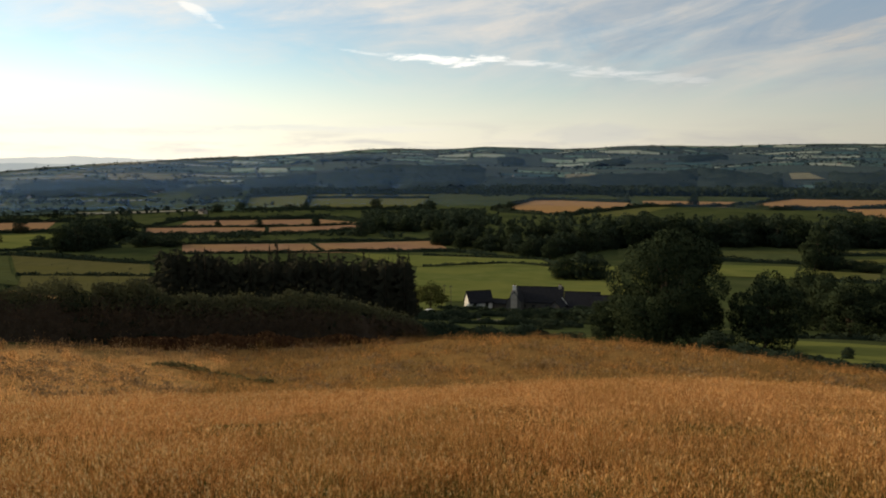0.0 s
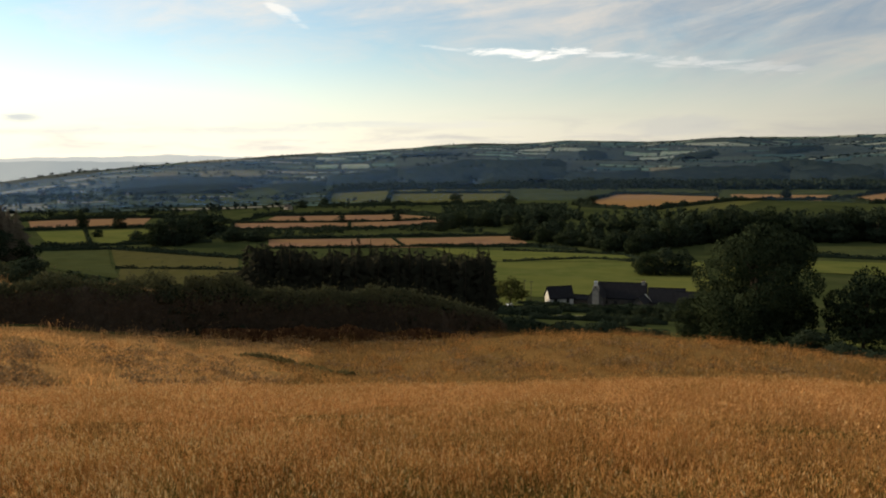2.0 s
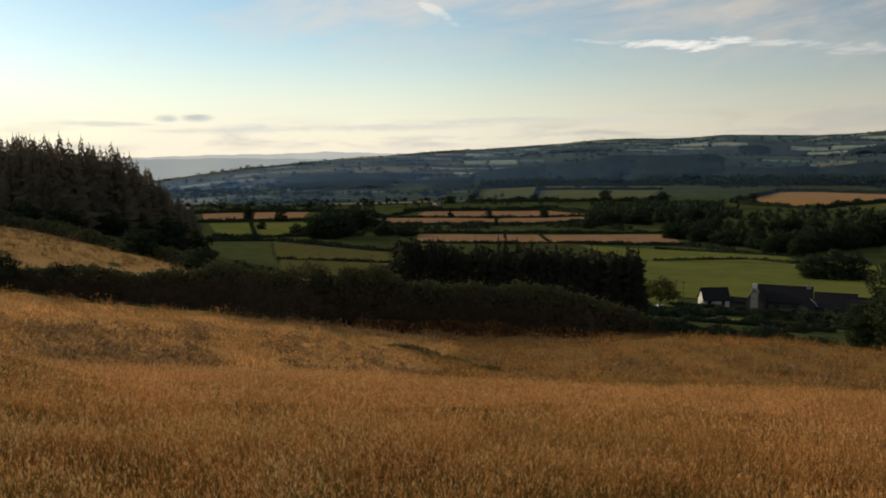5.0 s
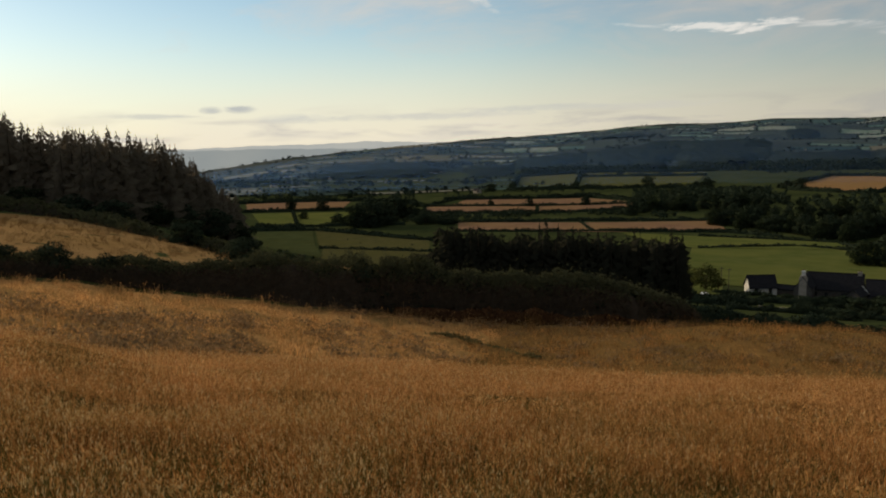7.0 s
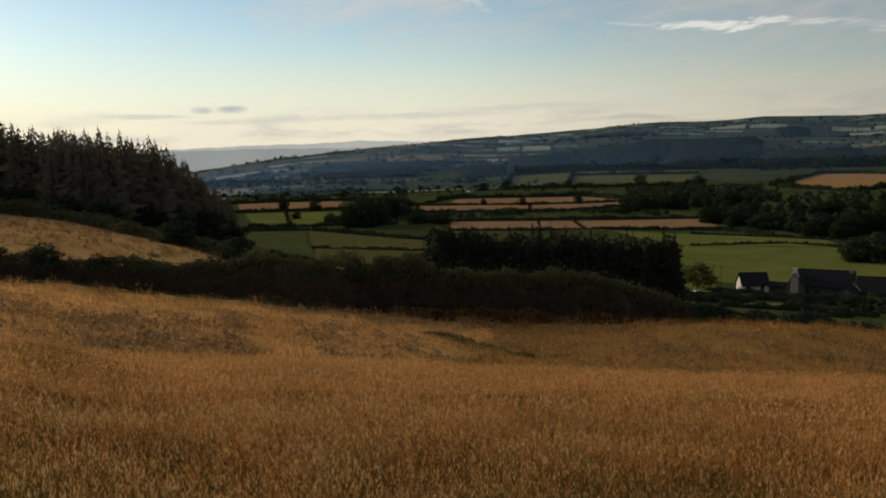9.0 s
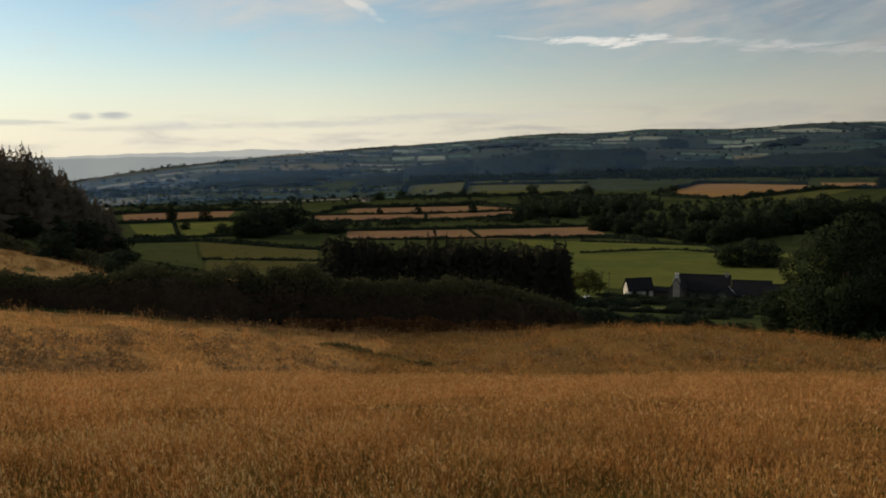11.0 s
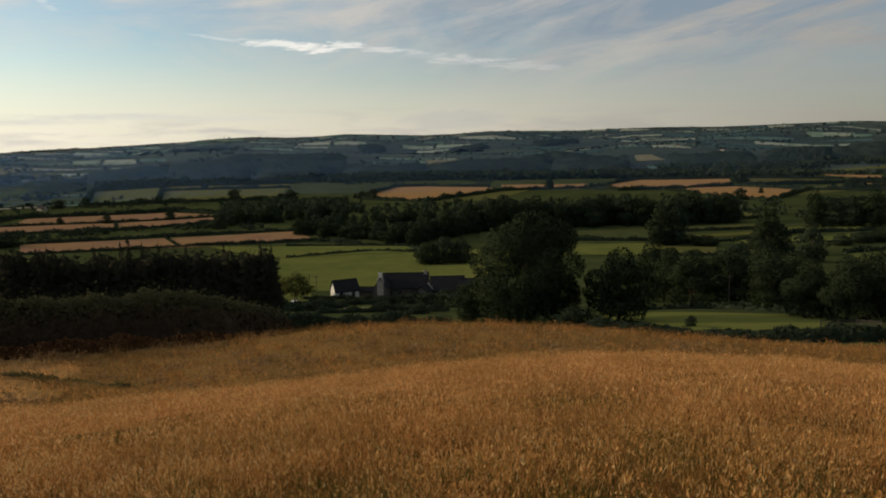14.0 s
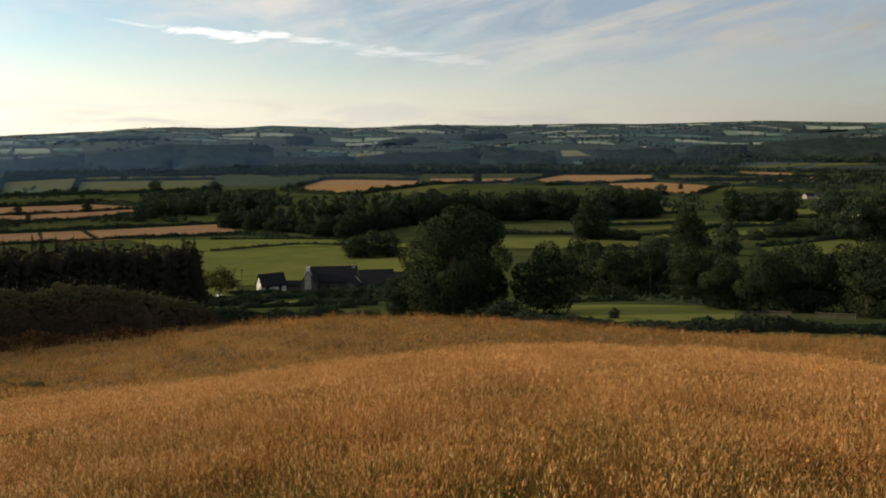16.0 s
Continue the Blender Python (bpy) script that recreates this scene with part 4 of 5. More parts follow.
hedge([(61, 200), (50, 182), (45.5, 166), (42, 140), (37, 126), (33, 114)], 2.0, 4.0, 0.35, "rough hedge below the conifer wood", 120, seed=6, uneven=0.5)
hedge([(4, 84), (-2, 90), (-9, 92)], 1.7, 4.5, 0.26, "dark scrub below the brow of the field", 220, seed=7, uneven=0.6, mat=LEAF_DARK)
hedge([(-21, 96), (-28, 94), (-36, 93), (-44, 99), (-50, 102)], 1.6, 3.0, 0.26, "low dark hedge below the hayfield", 160, seed=8, uneven=0.5, mat=LEAF_DARK)
hedge([(1.9, 216), (-0.6, 214), (-2.9, 213)], (1.9, 2.3, 1.5), 6.0, 0.3, "dark scrub between the hayfield and the cottage", 260, seed=9, uneven=0.6, mat=LEAF_DARK, name="scrub")
hedge([(-2.6, 222), (-5.5, 221), (-9, 219), (-12, 216)], (1.2, 1.6, 1.5), 4.0, 0.3, "dark shrubbery before the farmhouse", 200, seed=10, uneven=0.7, mat=LEAF_DARK, name="shrubbery")
hedge([(-0.5, 198), (-4, 197), (-7, 194), (-10.5, 190)], (1.8, 1.2, 2.2, 2.4), 4.0, 0.3, "dark scrub below the gravel track", 200, seed=11, uneven=0.8, mat=LEAF_DARK, name="scrub")
for k, (pts, h) in enumerate((
        ([(1.5, 470), (-7.6, 444), (-9, 404)], 2.5), ([(1.5, 398), (-4.9, 421), (-9, 403)], 2.2), ([(8, 500), (0, 492), (-4, 470)], 3.0),
        ([(19, 508), (8, 500), (-0.6, 490)], 2.5), ([(21, 563), (10, 560), (0.6, 556)], 3.5), ([(10, 560), (9, 500)], 2.0),
        ([(22, 645), (13, 619), (9, 630), (2, 670)], 4.0), ([(22, 716), (13, 696), (5, 705)], 3.0), ([(13.05, 625), (13.05, 695)], 2.0), ([(20, 790), (9, 790), (5, 720)], 4.0),
        ([(9.45, 700), (9.45, 790)], 2.5), ([(21.5, 650), (21.5, 715), (19, 790)], 3.0), ([(-4.2, 870), (-9.1, 808), (-14.5, 985), (-20.9, 1040), (-24.7, 1277), (-30.8, 1292), (-38, 1300)], 4.0),
        ([(-3.7, 900), (-6.8, 1136), (-9.1, 1136), (-13.8, 1083)], 4.0), ([(-21, 1030), (-23.2, 990), (-31, 1080), (-36, 1010), (-44, 1010)], 4.5), ([(-31.1, 1090), (-31, 1290)], 4.0),
        ([(-26, 1030), (-29.9, 855), (-33.3, 820), (-36, 1010)], 3.5), ([(15, 925), (10.4, 912), (2, 900), (0.8, 1000)], 4.0), ([(10.3, 912), (9.9, 1190), (10, 1300)], 4.5),
        ([(10, 1188), (1, 1188)], 4.0), ([(15, 930), (14.3, 1250), (9, 1320), (0.5, 1320)], 5.0),
        ([(36, 565), (29.8, 550), (21, 462)], 4.0), ([(29.5, 376), (21, 356)], 1.8), ([(36, 842), (27, 812), (24, 800)], 4.0),
        ([(35, 720), (27.4, 708), (24, 690)], 4.0), ([(34, 582), (27, 572), (23, 560)], 4.0), ([(31.3, 715), (31, 590)], 3.0),
        ([(-16, 480), (-26.5, 482)], 3.5), ([(-27.6, 640), (-33, 712)], 3.0), ([(-27.6, 585), (-33, 640)], 3.0), ([(-27.6, 530), (-33, 560)], 3.0), ([(-26, 462), (-32.8, 500)], 2.6), ([(-25.5, 398), (-31, 404)], 3.0),
        ([(-33.4, 528), (-36, 545), (-40, 570)], 3.4), ([(-38.2, 444), (-44.5, 530), (-50, 540)], 3.4), ([(-36.4, 600), (-42, 628)], 3.6), ([(-31.8, 1100), (-36.9, 1150), (-42, 1330)], 4.5), ([(-38, 1080), (-42, 1095), (-48, 1280)], 4.5), ([(-36.5, 840), (-44, 880), (-52, 880)], 4.0), ([(-42, 1245), (-48, 1402)], 4.0),
        ([(-38, 1180), (-52, 1240)], 5.0), ([(-22, 160), (-30, 163), (-38, 152)], 1.6), ([(0.5, 240), (-3, 241)], 1.5),
        ([(-9, 214), (-17, 214)], 2.4), ([(3.0, 208), (-1, 204)], 3.0))):
    h *= 0.62 if pts[0][1] < 780 else 0.95
    hedge(pts, h, h * 1.3, 0.4 + h * 0.2, "dark hedgerow between fields", 14, seed=20 + k, uneven=0.55, mat=LEAF_DARK)

# ---- trees: one of each kind, then copies ----
rng = np.random.default_rng(11)


def kind_of_tree(name, label, category, make, **settings):
    thing = tagged(new(name), label, category)
    make(thing, rng, **settings)
    thing.location = (0, -60, 300)
    return thing


def place_kind(protos, spots, group=""):
    """Plant copies of kinds at (bearing, range, height, width)."""
    for k, (b, r, h, w) in enumerate(spots):
        t = planted(protos[k % len(protos)], b, r, h, w, turn=rng.uniform(0, 6.28))
        if group:
            tagged(t, group=group)


OAK = tagged(new("oak_tree"), "large spreading dark green oak beside the farm", "tree")
tree_parts(OAK, rng, 20.5, 18.0, 60000, 0.26, LEAF, stem=0.14, lobes_n=22, squat=1.0, skirt=5, single=True)
OAK.matrix_basis = Matrix.Translation(at(-16.6, 131) + Vector((0, 0, -0.3)))

NEAR = [kind_of_tree("broadleaf_tree", "dark green broadleaf tree at a field edge", "tree", tree_parts, high=10, wide=10, leaves=12000, leaf=0.24, mat=LEAF, stem=s, lobes_n=n, skirt=k, single=True)
        for s, n, k in ((0.10, 13, 3), (0.06, 15, 5), (0.12, 12, 3))]
MID = [kind_of_tree("broadleaf_tree", "dark rounded broadleaf tree in the valley", "tree", tree_parts, high=10, wide=10, leaves=3500, leaf=0.40, mat=m, stem=0.05, lobes_n=10, skirt=6, single=True)
       for m in (LEAF, LEAF_DARK, LEAF_DARK)]
FIR = [kind_of_tree("conifer_tree", "dark pointed conifer in a plantation", "conifer", conifer_parts, high=10, wide=10, levels=l, taper=0.85) for l in (24, 26, 28)]
HAZED_CONIFERS = [kind_of_tree("conifer_tree", "pointed conifer in the hillside wood, coloured pale for sun haze", "conifer", conifer_parts, high=10, wide=10, levels=l, mat=HAZED_NEEDLE, taper=0.8, needles=2600, arms=11, twig=0.15) for l in (26, 30, 28)]
BLUNT_FIR = [kind_of_tree("conifer_tree", "dark close-grown conifer in a plantation block", "conifer", conifer_parts, high=10, wide=10, levels=l, taper=0.42) for l in (22, 24)]
SHRUB = [kind_of_tree("shrub", "rounded dark green shrub", "shrub", tree_parts, high=10, wide=10, leaves=3600, leaf=0.42, mat=LEAF_DARK, stem=0.03, lobes_n=10, skirt=6, single=True)]

place_kind(NEAR, [(-23.3, 130, 13.0, 10.6), (-25.9, 200, 15, 11.2), (-28.6, 172, 12.5, 11.2), (-31.0, 174, 12.6, 10.1), (-33.8, 170, 11.8, 10.1), (-36.2, 146, 10.5, 8.9),
                  (-38.6, 142, 11.0, 8.9), (-41.6, 148, 12.6, 11.8), (-45.3, 143, 13.8, 11.2), (-48.5, 145, 14, 11.2), (-12.6, 152, 9, 8.9), (-27.0, 185, 13, 10.1), (-35.0, 185, 12, 10.1),
                  (-40, 175, 13, 11.2), (-43.7, 180, 13, 11.2)], "trees along the paddock")
place_kind(MID, [(-26.2, 458, 25, 15), (-27.3, 463, 23, 14), (-31.5, 330, 13, 13), (-33.5, 310, 12, 12), 
                 (-10.3, 352, 13.3, 13), (-11.6, 356, 12, 12), (-9.0, 350, 11, 11), (25.6, 556, 22, 24), (24.6, 570, 20, 22), (26.6, 560, 17, 18), (23.6, 611, 20, 24), (22.6, 610, 19, 22),
                 (31.4, 716, 14, 10), (29.1, 706, 14, 12), (28, 600, 8, 12), (30.5, 640, 7, 8), (21.5, 560, 10, 16), (19.8, 555, 9, 16), (27.3, 585, 7, 14), (13.6, 690, 8, 8), (9.5, 695, 9, 9), (16.5, 712, 6, 6),
                 (-5.0, 880, 11, 14), (-4.2, 890, 10, 12), (-18.2, 1030, 16, 14), (5.0, 905, 14, 16), (1.0, 900, 13, 16), (7, 1190, 10, 12), (16.5, 900, 10, 14)],
           "single trees of the valley")
place_kind(MID, [(-33.5, 420, 26.9, 15), (-34.4, 423, 14.4, 12), (-36.2, 385, 18.2, 13), (-36.3, 585, 26.1, 14), (-37.4, 588, 19.1, 18), (-38.5, 591, 21.1, 18), (-39.8, 595, 25.8, 19), (-42.7, 515, 30.8, 21), (-44.1, 507, 28.2, 21),
                 (-45.5, 514, 31.5, 20), (-47.3, 510, 30, 20), (-41.7, 526, 10.5, 17), (-40.4, 512, 8.7, 16), (-39.2, 502, 6.8, 14), (-38.0, 486, 6.7, 12), (-31.6, 1121, 13.4, 21), (-31.6, 833, 12.4, 13), (-32.9, 940, 7.9, 6), (-42.0, 1167, 15.4, 19),
                 (-38.5, 1086, 13.2, 15), (-32.7, 453, 8.1, 11), (-29.3, 462, 6.7, 15), (-28.3, 474, 5.6, 10), (-41.1, 394, 6.7, 10), (-43.0, 329, 5.5, 7)], "trees between the small meadows")
belt = []
for b0, b1, r0, r1, h, n in ((0.5, -8, 530, 450, 13, 16), (-8, -12.5, 470, 525, 17, 10), (-12, -22, 525, 560, 23, 20), (-22, -31, 560, 590, 23, 16), (-2, -12, 560, 600, 12, 14),
                             (6, -3, 600, 640, 13, 14), (3, -14, 690, 720, 8, 20), (25, 33, 852, 880, 7, 5)):
    for k in range(n):
        u = (k + rng.uniform(-0.3, 0.3)) / (n - 1)
        hh = h * rng.uniform(0.75, 1.1)
        belt.append((b0 + (b1 - b0) * u, (r0 + (r1 - r0) * u) * rng.uniform(0.985, 1.03), hh, hh * rng.uniform(0.75, 1.0)))
place_kind(MID, belt, "belt of trees across the valley")

block = []
for row in range(4):
    for k in range(22):
        b = 19.9 - k * 0.81 + rng.uniform(-0.25, 0.25) + (row % 2) * 0.35
        block.append((b, 134 + row * 4.2 + rng.uniform(-1, 1), rng.uniform(13.6, 15.6), rng.uniform(6.5, 9.0)))
place_kind(BLUNT_FIR, block, "conifer plantation block")
place_kind(FIR, [(12.4, 138, 18.4, 6.0), (12.9, 140, 17.4, 5.5), (11.5, 137, 16.6, 5.5), (10.4, 139, 16.8, 5.5), (8.6, 141, 16.6, 5.5), (14.6, 140, 16.4, 5.5), (3.4, 139, 16.9, 5.5), (2.6, 138, 16.2, 5.5), (6.0, 140, 16.5, 5.5)], "conifer plantation block")

wood = []
for row in range(4):
    for k in range(46):
        b = 61 - k * 0.585 + rng.uniform(-0.3, 0.3)
        r = np.interp(b, [34, 38, 44, 50, 60], [236, 214, 190, 203, 212]) + row * 9 + rng.uniform(-3, 3)
        h = np.interp(b, [34.5, 34.9, 35.1, 36.5, 37.6, 38.4, 39.6, 41, 42.4, 45.7, 47.3, 48.6, 49.6, 54, 60], [6, 9, 13, 15.5, 17.8, 20.2, 21.0, 19.8, 20.0, 19.0, 17.4, 18.0, 21.6, 23, 23]) * rng.uniform(0.94, 1.16) * (1 - 0.02 * row)
        if b > 34.6 + row * 0.3:
            wood.append((b, r, h, h * rng.uniform(0.5, 0.72)))
place_kind(HAZED_CONIFERS, wood, "conifer wood on the hillside")
place_kind(MID, [(35.4, 222, 7, 9), (37.0, 212, 8, 10), (39, 205, 7, 10), (41, 196, 6, 10), (43.5, 184, 5, 9), (46, 185, 5, 9), (49, 194, 5, 10), (52, 200, 6, 11)], "broadleaf fringe of the wood")
place_kind(SHRUB, [(41.0, 66, 2.6, 3.0), (44.2, 66, 2.6, 2.8), (47.5, 65.5, 3.0, 3.2), (51, 65, 2.6, 3.4), (36.8, 66.5, 3.3, 2.6), (29, 66.5, 4.2, 3.4), (24, 66, 4.6, 3.6), (32.2, 70, 4.6, 6.0), (31.0, 69, 4.0, 5.0), (34.2, 68, 4.3, 3.5), (35, 110, 4, 6), (39, 128, 4.5, 7), (26.3, 66, 4.7, 3.6), (21.6, 66, 5.0, 4.2), (9.4, 67.5, 4.8, 3.6), (15.5, 67, 4.3, 3.4), (18.2, 66.3, 4.4, 3.6), (12.6, 67, 4.1, 3.6), (6.4, 69, 3.7, 4.0), (4.6, 71.5, 3.4, 3.6), (3.0, 75, 2.8, 4.0), (1.15, 220, 1.15, 2.6), (1.6, 221, 1.6, 2.2), (-3.2, 238, 1.5, 4), (-2.0, 239, 1.3, 3.5), (-4.4, 236, 1.6, 4), (-5.4, 231, 1.8, 5), (-6.6, 230, 1.9, 5), (-7.6, 232, 2.0, 5), (-8.8, 230, 2.0, 5), (-9.9, 229, 2.2, 5), (-11.2, 227, 2.4, 6), (-5.9, 219, 1.6, 6), (-7.4, 218, 1.7, 6), (-8.8, 216, 1.8, 6), (-4.4, 222, 1.5, 6), (-0.4, 230, 2.2, 4), (-1.2, 226, 1.8, 4), (-28.5, 118, 2.0, 1.8),
                   (-1.2, 216, 3, 7), (2.2, 222, 3, 4), (-9, 214, 3.5, 7), (-12, 205, 4, 8), (-14.5, 200, 5, 8), (-6, 100, 3, 6), (-9.5, 104, 2.4, 6), (-10.5, 212, 4.5, 9), (-12.5, 214, 5, 9), (-11.5, 204, 4, 9), (-13.5, 206, 4.5, 8), (-8.6, 222, 2.6, 5), (-6.4, 229, 1.8, 4), (-8.2, 184, 2.6, 6), (-15.5, 190, 5, 9), (-13, 185, 4, 8), (-17.8, 195, 5, 9), (2.8, 228, 4, 5), (-18.5, 180, 4, 8), (-20, 120, 3.5, 6)])
GARDEN = [kind_of_tree("garden_tree", "small olive green garden tree with an open crown", "tree", tree_parts, high=10, wide=10, leaves=1700, leaf=0.42, mat=LEAF_LIGHT, stem=0.16, lobes_n=14, squat=0.7)]
place_kind(GARDEN, [(0.95, 234, 9.5, 8), (1.9, 240, 7.5, 6), (0.1, 246, 5, 5)], "garden trees beside the farm")
for p in NEAR + MID + GARDEN + FIR + HAZED_CONIFERS + BLUNT_FIR + SHRUB:
    for o in (*p.children_recursive, p):
        bpy.data.objects.remove(o)


DISTANT_WOODS = ((36, 14.6, 930, 1440, 900, 5, -0.05), (14, -3, 1470, 2350, 500, 7, 0.0), (-14, -22, 1500, 1800, 200, 7, 0.0), (-33, -52, 1550, 2500, 500, 7, 0.0), (34, 15, 1470, 2000, 700, 6, 0.0),
                 (50, -52, 1900, 4100, 3000, 5.5, -0.35))


def wooded(x, y, close):
    """Where the woods on the hills stand thick."""
    return waves(x, y, 420, 9) + 0.6 * waves(x, y, 170, 12) + 0.4 * waves(x, y, 60, 3) > -close * 2


# closed woods on the far hills: corners as (bearing, range), canopy height
HILL_WOODS = (
    (((9.4, 1993), (3.5, 2130), (3.5, 1400), (9.4, 1400)), 13), (((3.6, 2130), (-3.2, 1880), (-3.2, 1400), (3.6, 1400)), 13), (((14.6, 1995), (9.3, 2045), (9.3, 1400), (14.7, 1447)), 10),
    (((-2.8, 1610), (-9.1, 1707), (-9.1, 1380), (-2.8, 1400)), 11), (((-9.0, 1707), (-18.6, 1802), (-18.6, 1400), (-9.0, 1380)), 11), (((-18.3, 1855), (-23.9, 1734), (-24.0, 1410), (-18.4, 1390)), 14),
    (((29.4, 1746), (18.5, 1678), (18.6, 1300), (29.5, 1348)), 10), (((18.6, 1489), (14.6, 1563), (14.7, 1260), (18.6, 1260)), 8), (((-4.0, 2537), (-6.1, 2617), (-6.1, 2450), (-4.0, 2396)), 9),
    (((-10.7, 2553), (-13.9, 2400), (-13.9, 2220), (-10.7, 2150)), 10), (((9.4, 2859), (5.2, 2745), (5.2, 2300), (9.4, 2300)), 10), (((-17.0, 2409), (-20.4, 2536), (-20.4, 2395), (-17.0, 2260)), 9),
    (((-37.1, 2255), (-49, 2265), (-49, 1670), (-37.1, 1600)), 14), (((-26.7, 1763), (-32.6, 1917), (-32.6, 1590), (-26.7, 1600)), 11), (((-32.6, 1873), (-37.2, 2255), (-37.2, 1600), (-32.6, 1590)), 12), (((-39.9, 3226), (-43.3, 3370), (-43.3, 2700), (-39.9, 2650)), 10))


def hill_wood(g, corners, high):
    """The closed canopy of a wood on a distant hillside, between four corners (bearing, range)."""
    c = np.array([(-math.sin(radians(b)) * r, math.cos(radians(b)) * r) for b, r in corners])
    across, deep = np.linalg.norm(c[1] - c[0]), np.linalg.norm(c[3] - c[0])
    n, m = max(6, int(across / 9)), max(6, int(deep / 13))
    u, w = np.meshgrid(np.linspace(0, 1, n), np.linspace(0, 1, m))
    u = np.clip(u + g.uniform(-0.3, 0.3, u.shape) / n, 0, 1)[..., None]
    w = np.clip(w + g.uniform(-0.3, 0.3, w.shape) / m, 0, 1)[..., None]
    p = ((c[0] * (1 - u) + c[1] * u) * (1 - w) + (c[3] * (1 - u) + c[2] * u) * w).reshape(-1, 2)
    u, w = u.ravel(), w.ravel()
    fray = 0.16 * waves(p[:, 0], p[:, 1], 190, 4) + 0.10 * waves(p[:, 0], p[:, 1], 70, 8)
    inside = np.minimum(np.minimum(u, 1 - u) * max(1, across / deep), np.minimum(w, 1 - w)) + fray * 0.8 - 0.02
    z = ground_z(p[:, 0], p[:, 1]) + high * np.clip(inside * 7, -0.1, 1) * g.uniform(0.65, 1.1, len(u))
    i = (np.arange(m - 1)[:, None] * n + np.arange(n - 1)[None]).ravel()
    f = np.stack([i, i + 1, i + n + 1, i + n], 1)
    return np.column_stack([p, z]), f[(inside[f] > 0).any(1)]


def hill_woods():
    g = np.random.default_rng(17)
    vs, fs, n = [], [], 0
    for corners, high in HILL_WOODS:
        v, f = hill_wood(g, corners, high)
        vs.append(v)
        fs.append(f + n)
        n += len(v)
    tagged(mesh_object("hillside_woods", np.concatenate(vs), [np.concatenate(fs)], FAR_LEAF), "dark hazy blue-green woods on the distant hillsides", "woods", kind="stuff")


hill_woods()


def far_fields():
    """Small enclosed fields on the hills across the valley, past counting, with hedgerows round them."""
    g = np.random.default_rng(14)
    reach = [905]
    while reach[-1] < 4250:
        reach.append(reach[-1] * g.uniform(1.03, 1.065))
    verts, quads, twigs = [], [], []
    m = 4
    for r0, r1 in zip(reach, reach[1:]):
        b = -54.0 + g.uniform(0, 1)
        while b < 50:
            step = g.uniform(50, 150) / r0 * 57.3
            c = [(b + g.uniform(-0.15, 0.15), r0 * g.uniform(1.0, 1.02)), (b + step * g.uniform(0.9, 1.0), r0 * g.uniform(1.0, 1.02)),
                 (b + step * g.uniform(0.85, 1.1), r1 * g.uniform(0.98, 1.0)), (b + g.uniform(-0.3, 0.3), r1 * g.uniform(0.98, 1.0))]
            xy = np.array([(-math.sin(radians(q)) * r, math.cos(radians(q)) * r) for q, r in c])
            b += step
            mid, far = xy.mean(0), (r0 + r1) / 2
            if any(q[1][0] - 0.6 < b < q[0][0] + 0.6 and min(q[2][1], q[3][1]) - 60 < far < max(q[0][1], q[1][1]) + 40 for q, _ in HILL_WOODS) or g.uniform() < 0.06 or r0 < 1440 and b < 16 or any(b1 < b < b0 and q0 < far < q1 and wooded(*mid, close) for b0, b1, q0, q1, _, _, close in DISTANT_WOODS):
                continue
            s = np.linspace(0, 1, m)
            u, w = [q.ravel()[:, None] for q in np.meshgrid(s, s)]
            p = (xy[0] * (1 - u) + xy[1] * u) * (1 - w) + (xy[3] * (1 - u) + xy[2] * u) * w
            n = len(verts) * m * m
            verts.append(np.column_stack([p, ground_z(p[:, 0], p[:, 1]) + 1.0]))
            i = (np.arange(m - 1)[:, None] * m + np.arange(m - 1)[None]).ravel() + n
            quads.append(np.stack([i, i + 1, i + m + 1, i + m], 1))
            for e, f in ((0, 1), (1, 2)):
                k = max(2, int(np.linalg.norm(xy[f] - xy[e]) / 5))
                t = g.uniform(0, 1, k)[:, None]
                twigs.append(xy[e] * (1 - t) + xy[f] * t + g.normal(size=(k, 2)) * 2.5)
    v, f = np.concatenate(verts), np.concatenate(quads)
    # left of this bearing the fields take the strawier hazed colours
    dry = np.degrees(np.arctan2(-v[f[:, 0], 0], v[f[:, 0], 1])) > 14
    slots = np.repeat(dry.reshape(-1, (m - 1) ** 2)[:, 0], (m - 1) ** 2).astype(int)
    tagged(mesh_object("distant_fields", v, [f], [FAR_FIELD, HAZED_DRY_FIELD], slots, smooth=True), "patchwork of small green and straw fields on distant hills", "fields", kind="stuff")
    t = np.concatenate(twigs)
    ridge = np.interp(np.degrees(np.arctan2(t[:, 0], t[:, 1])), [-60, -38, -22, -12, 60], [2300, 2600, 3100, 4300, 4400])
    t = t[np.hypot(t[:, 0], t[:, 1]) < 0.93 * ridge]
    h = g.uniform(2.2, 5.0, len(t))
    v, f = sprays(g, np.column_stack([t, ground_z(t[:, 0], t[:, 1]) + h * 0.45]), h * 1.1, vary=0.3, long=1.2)
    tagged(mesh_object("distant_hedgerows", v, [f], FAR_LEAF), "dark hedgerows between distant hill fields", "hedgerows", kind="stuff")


far_fields()


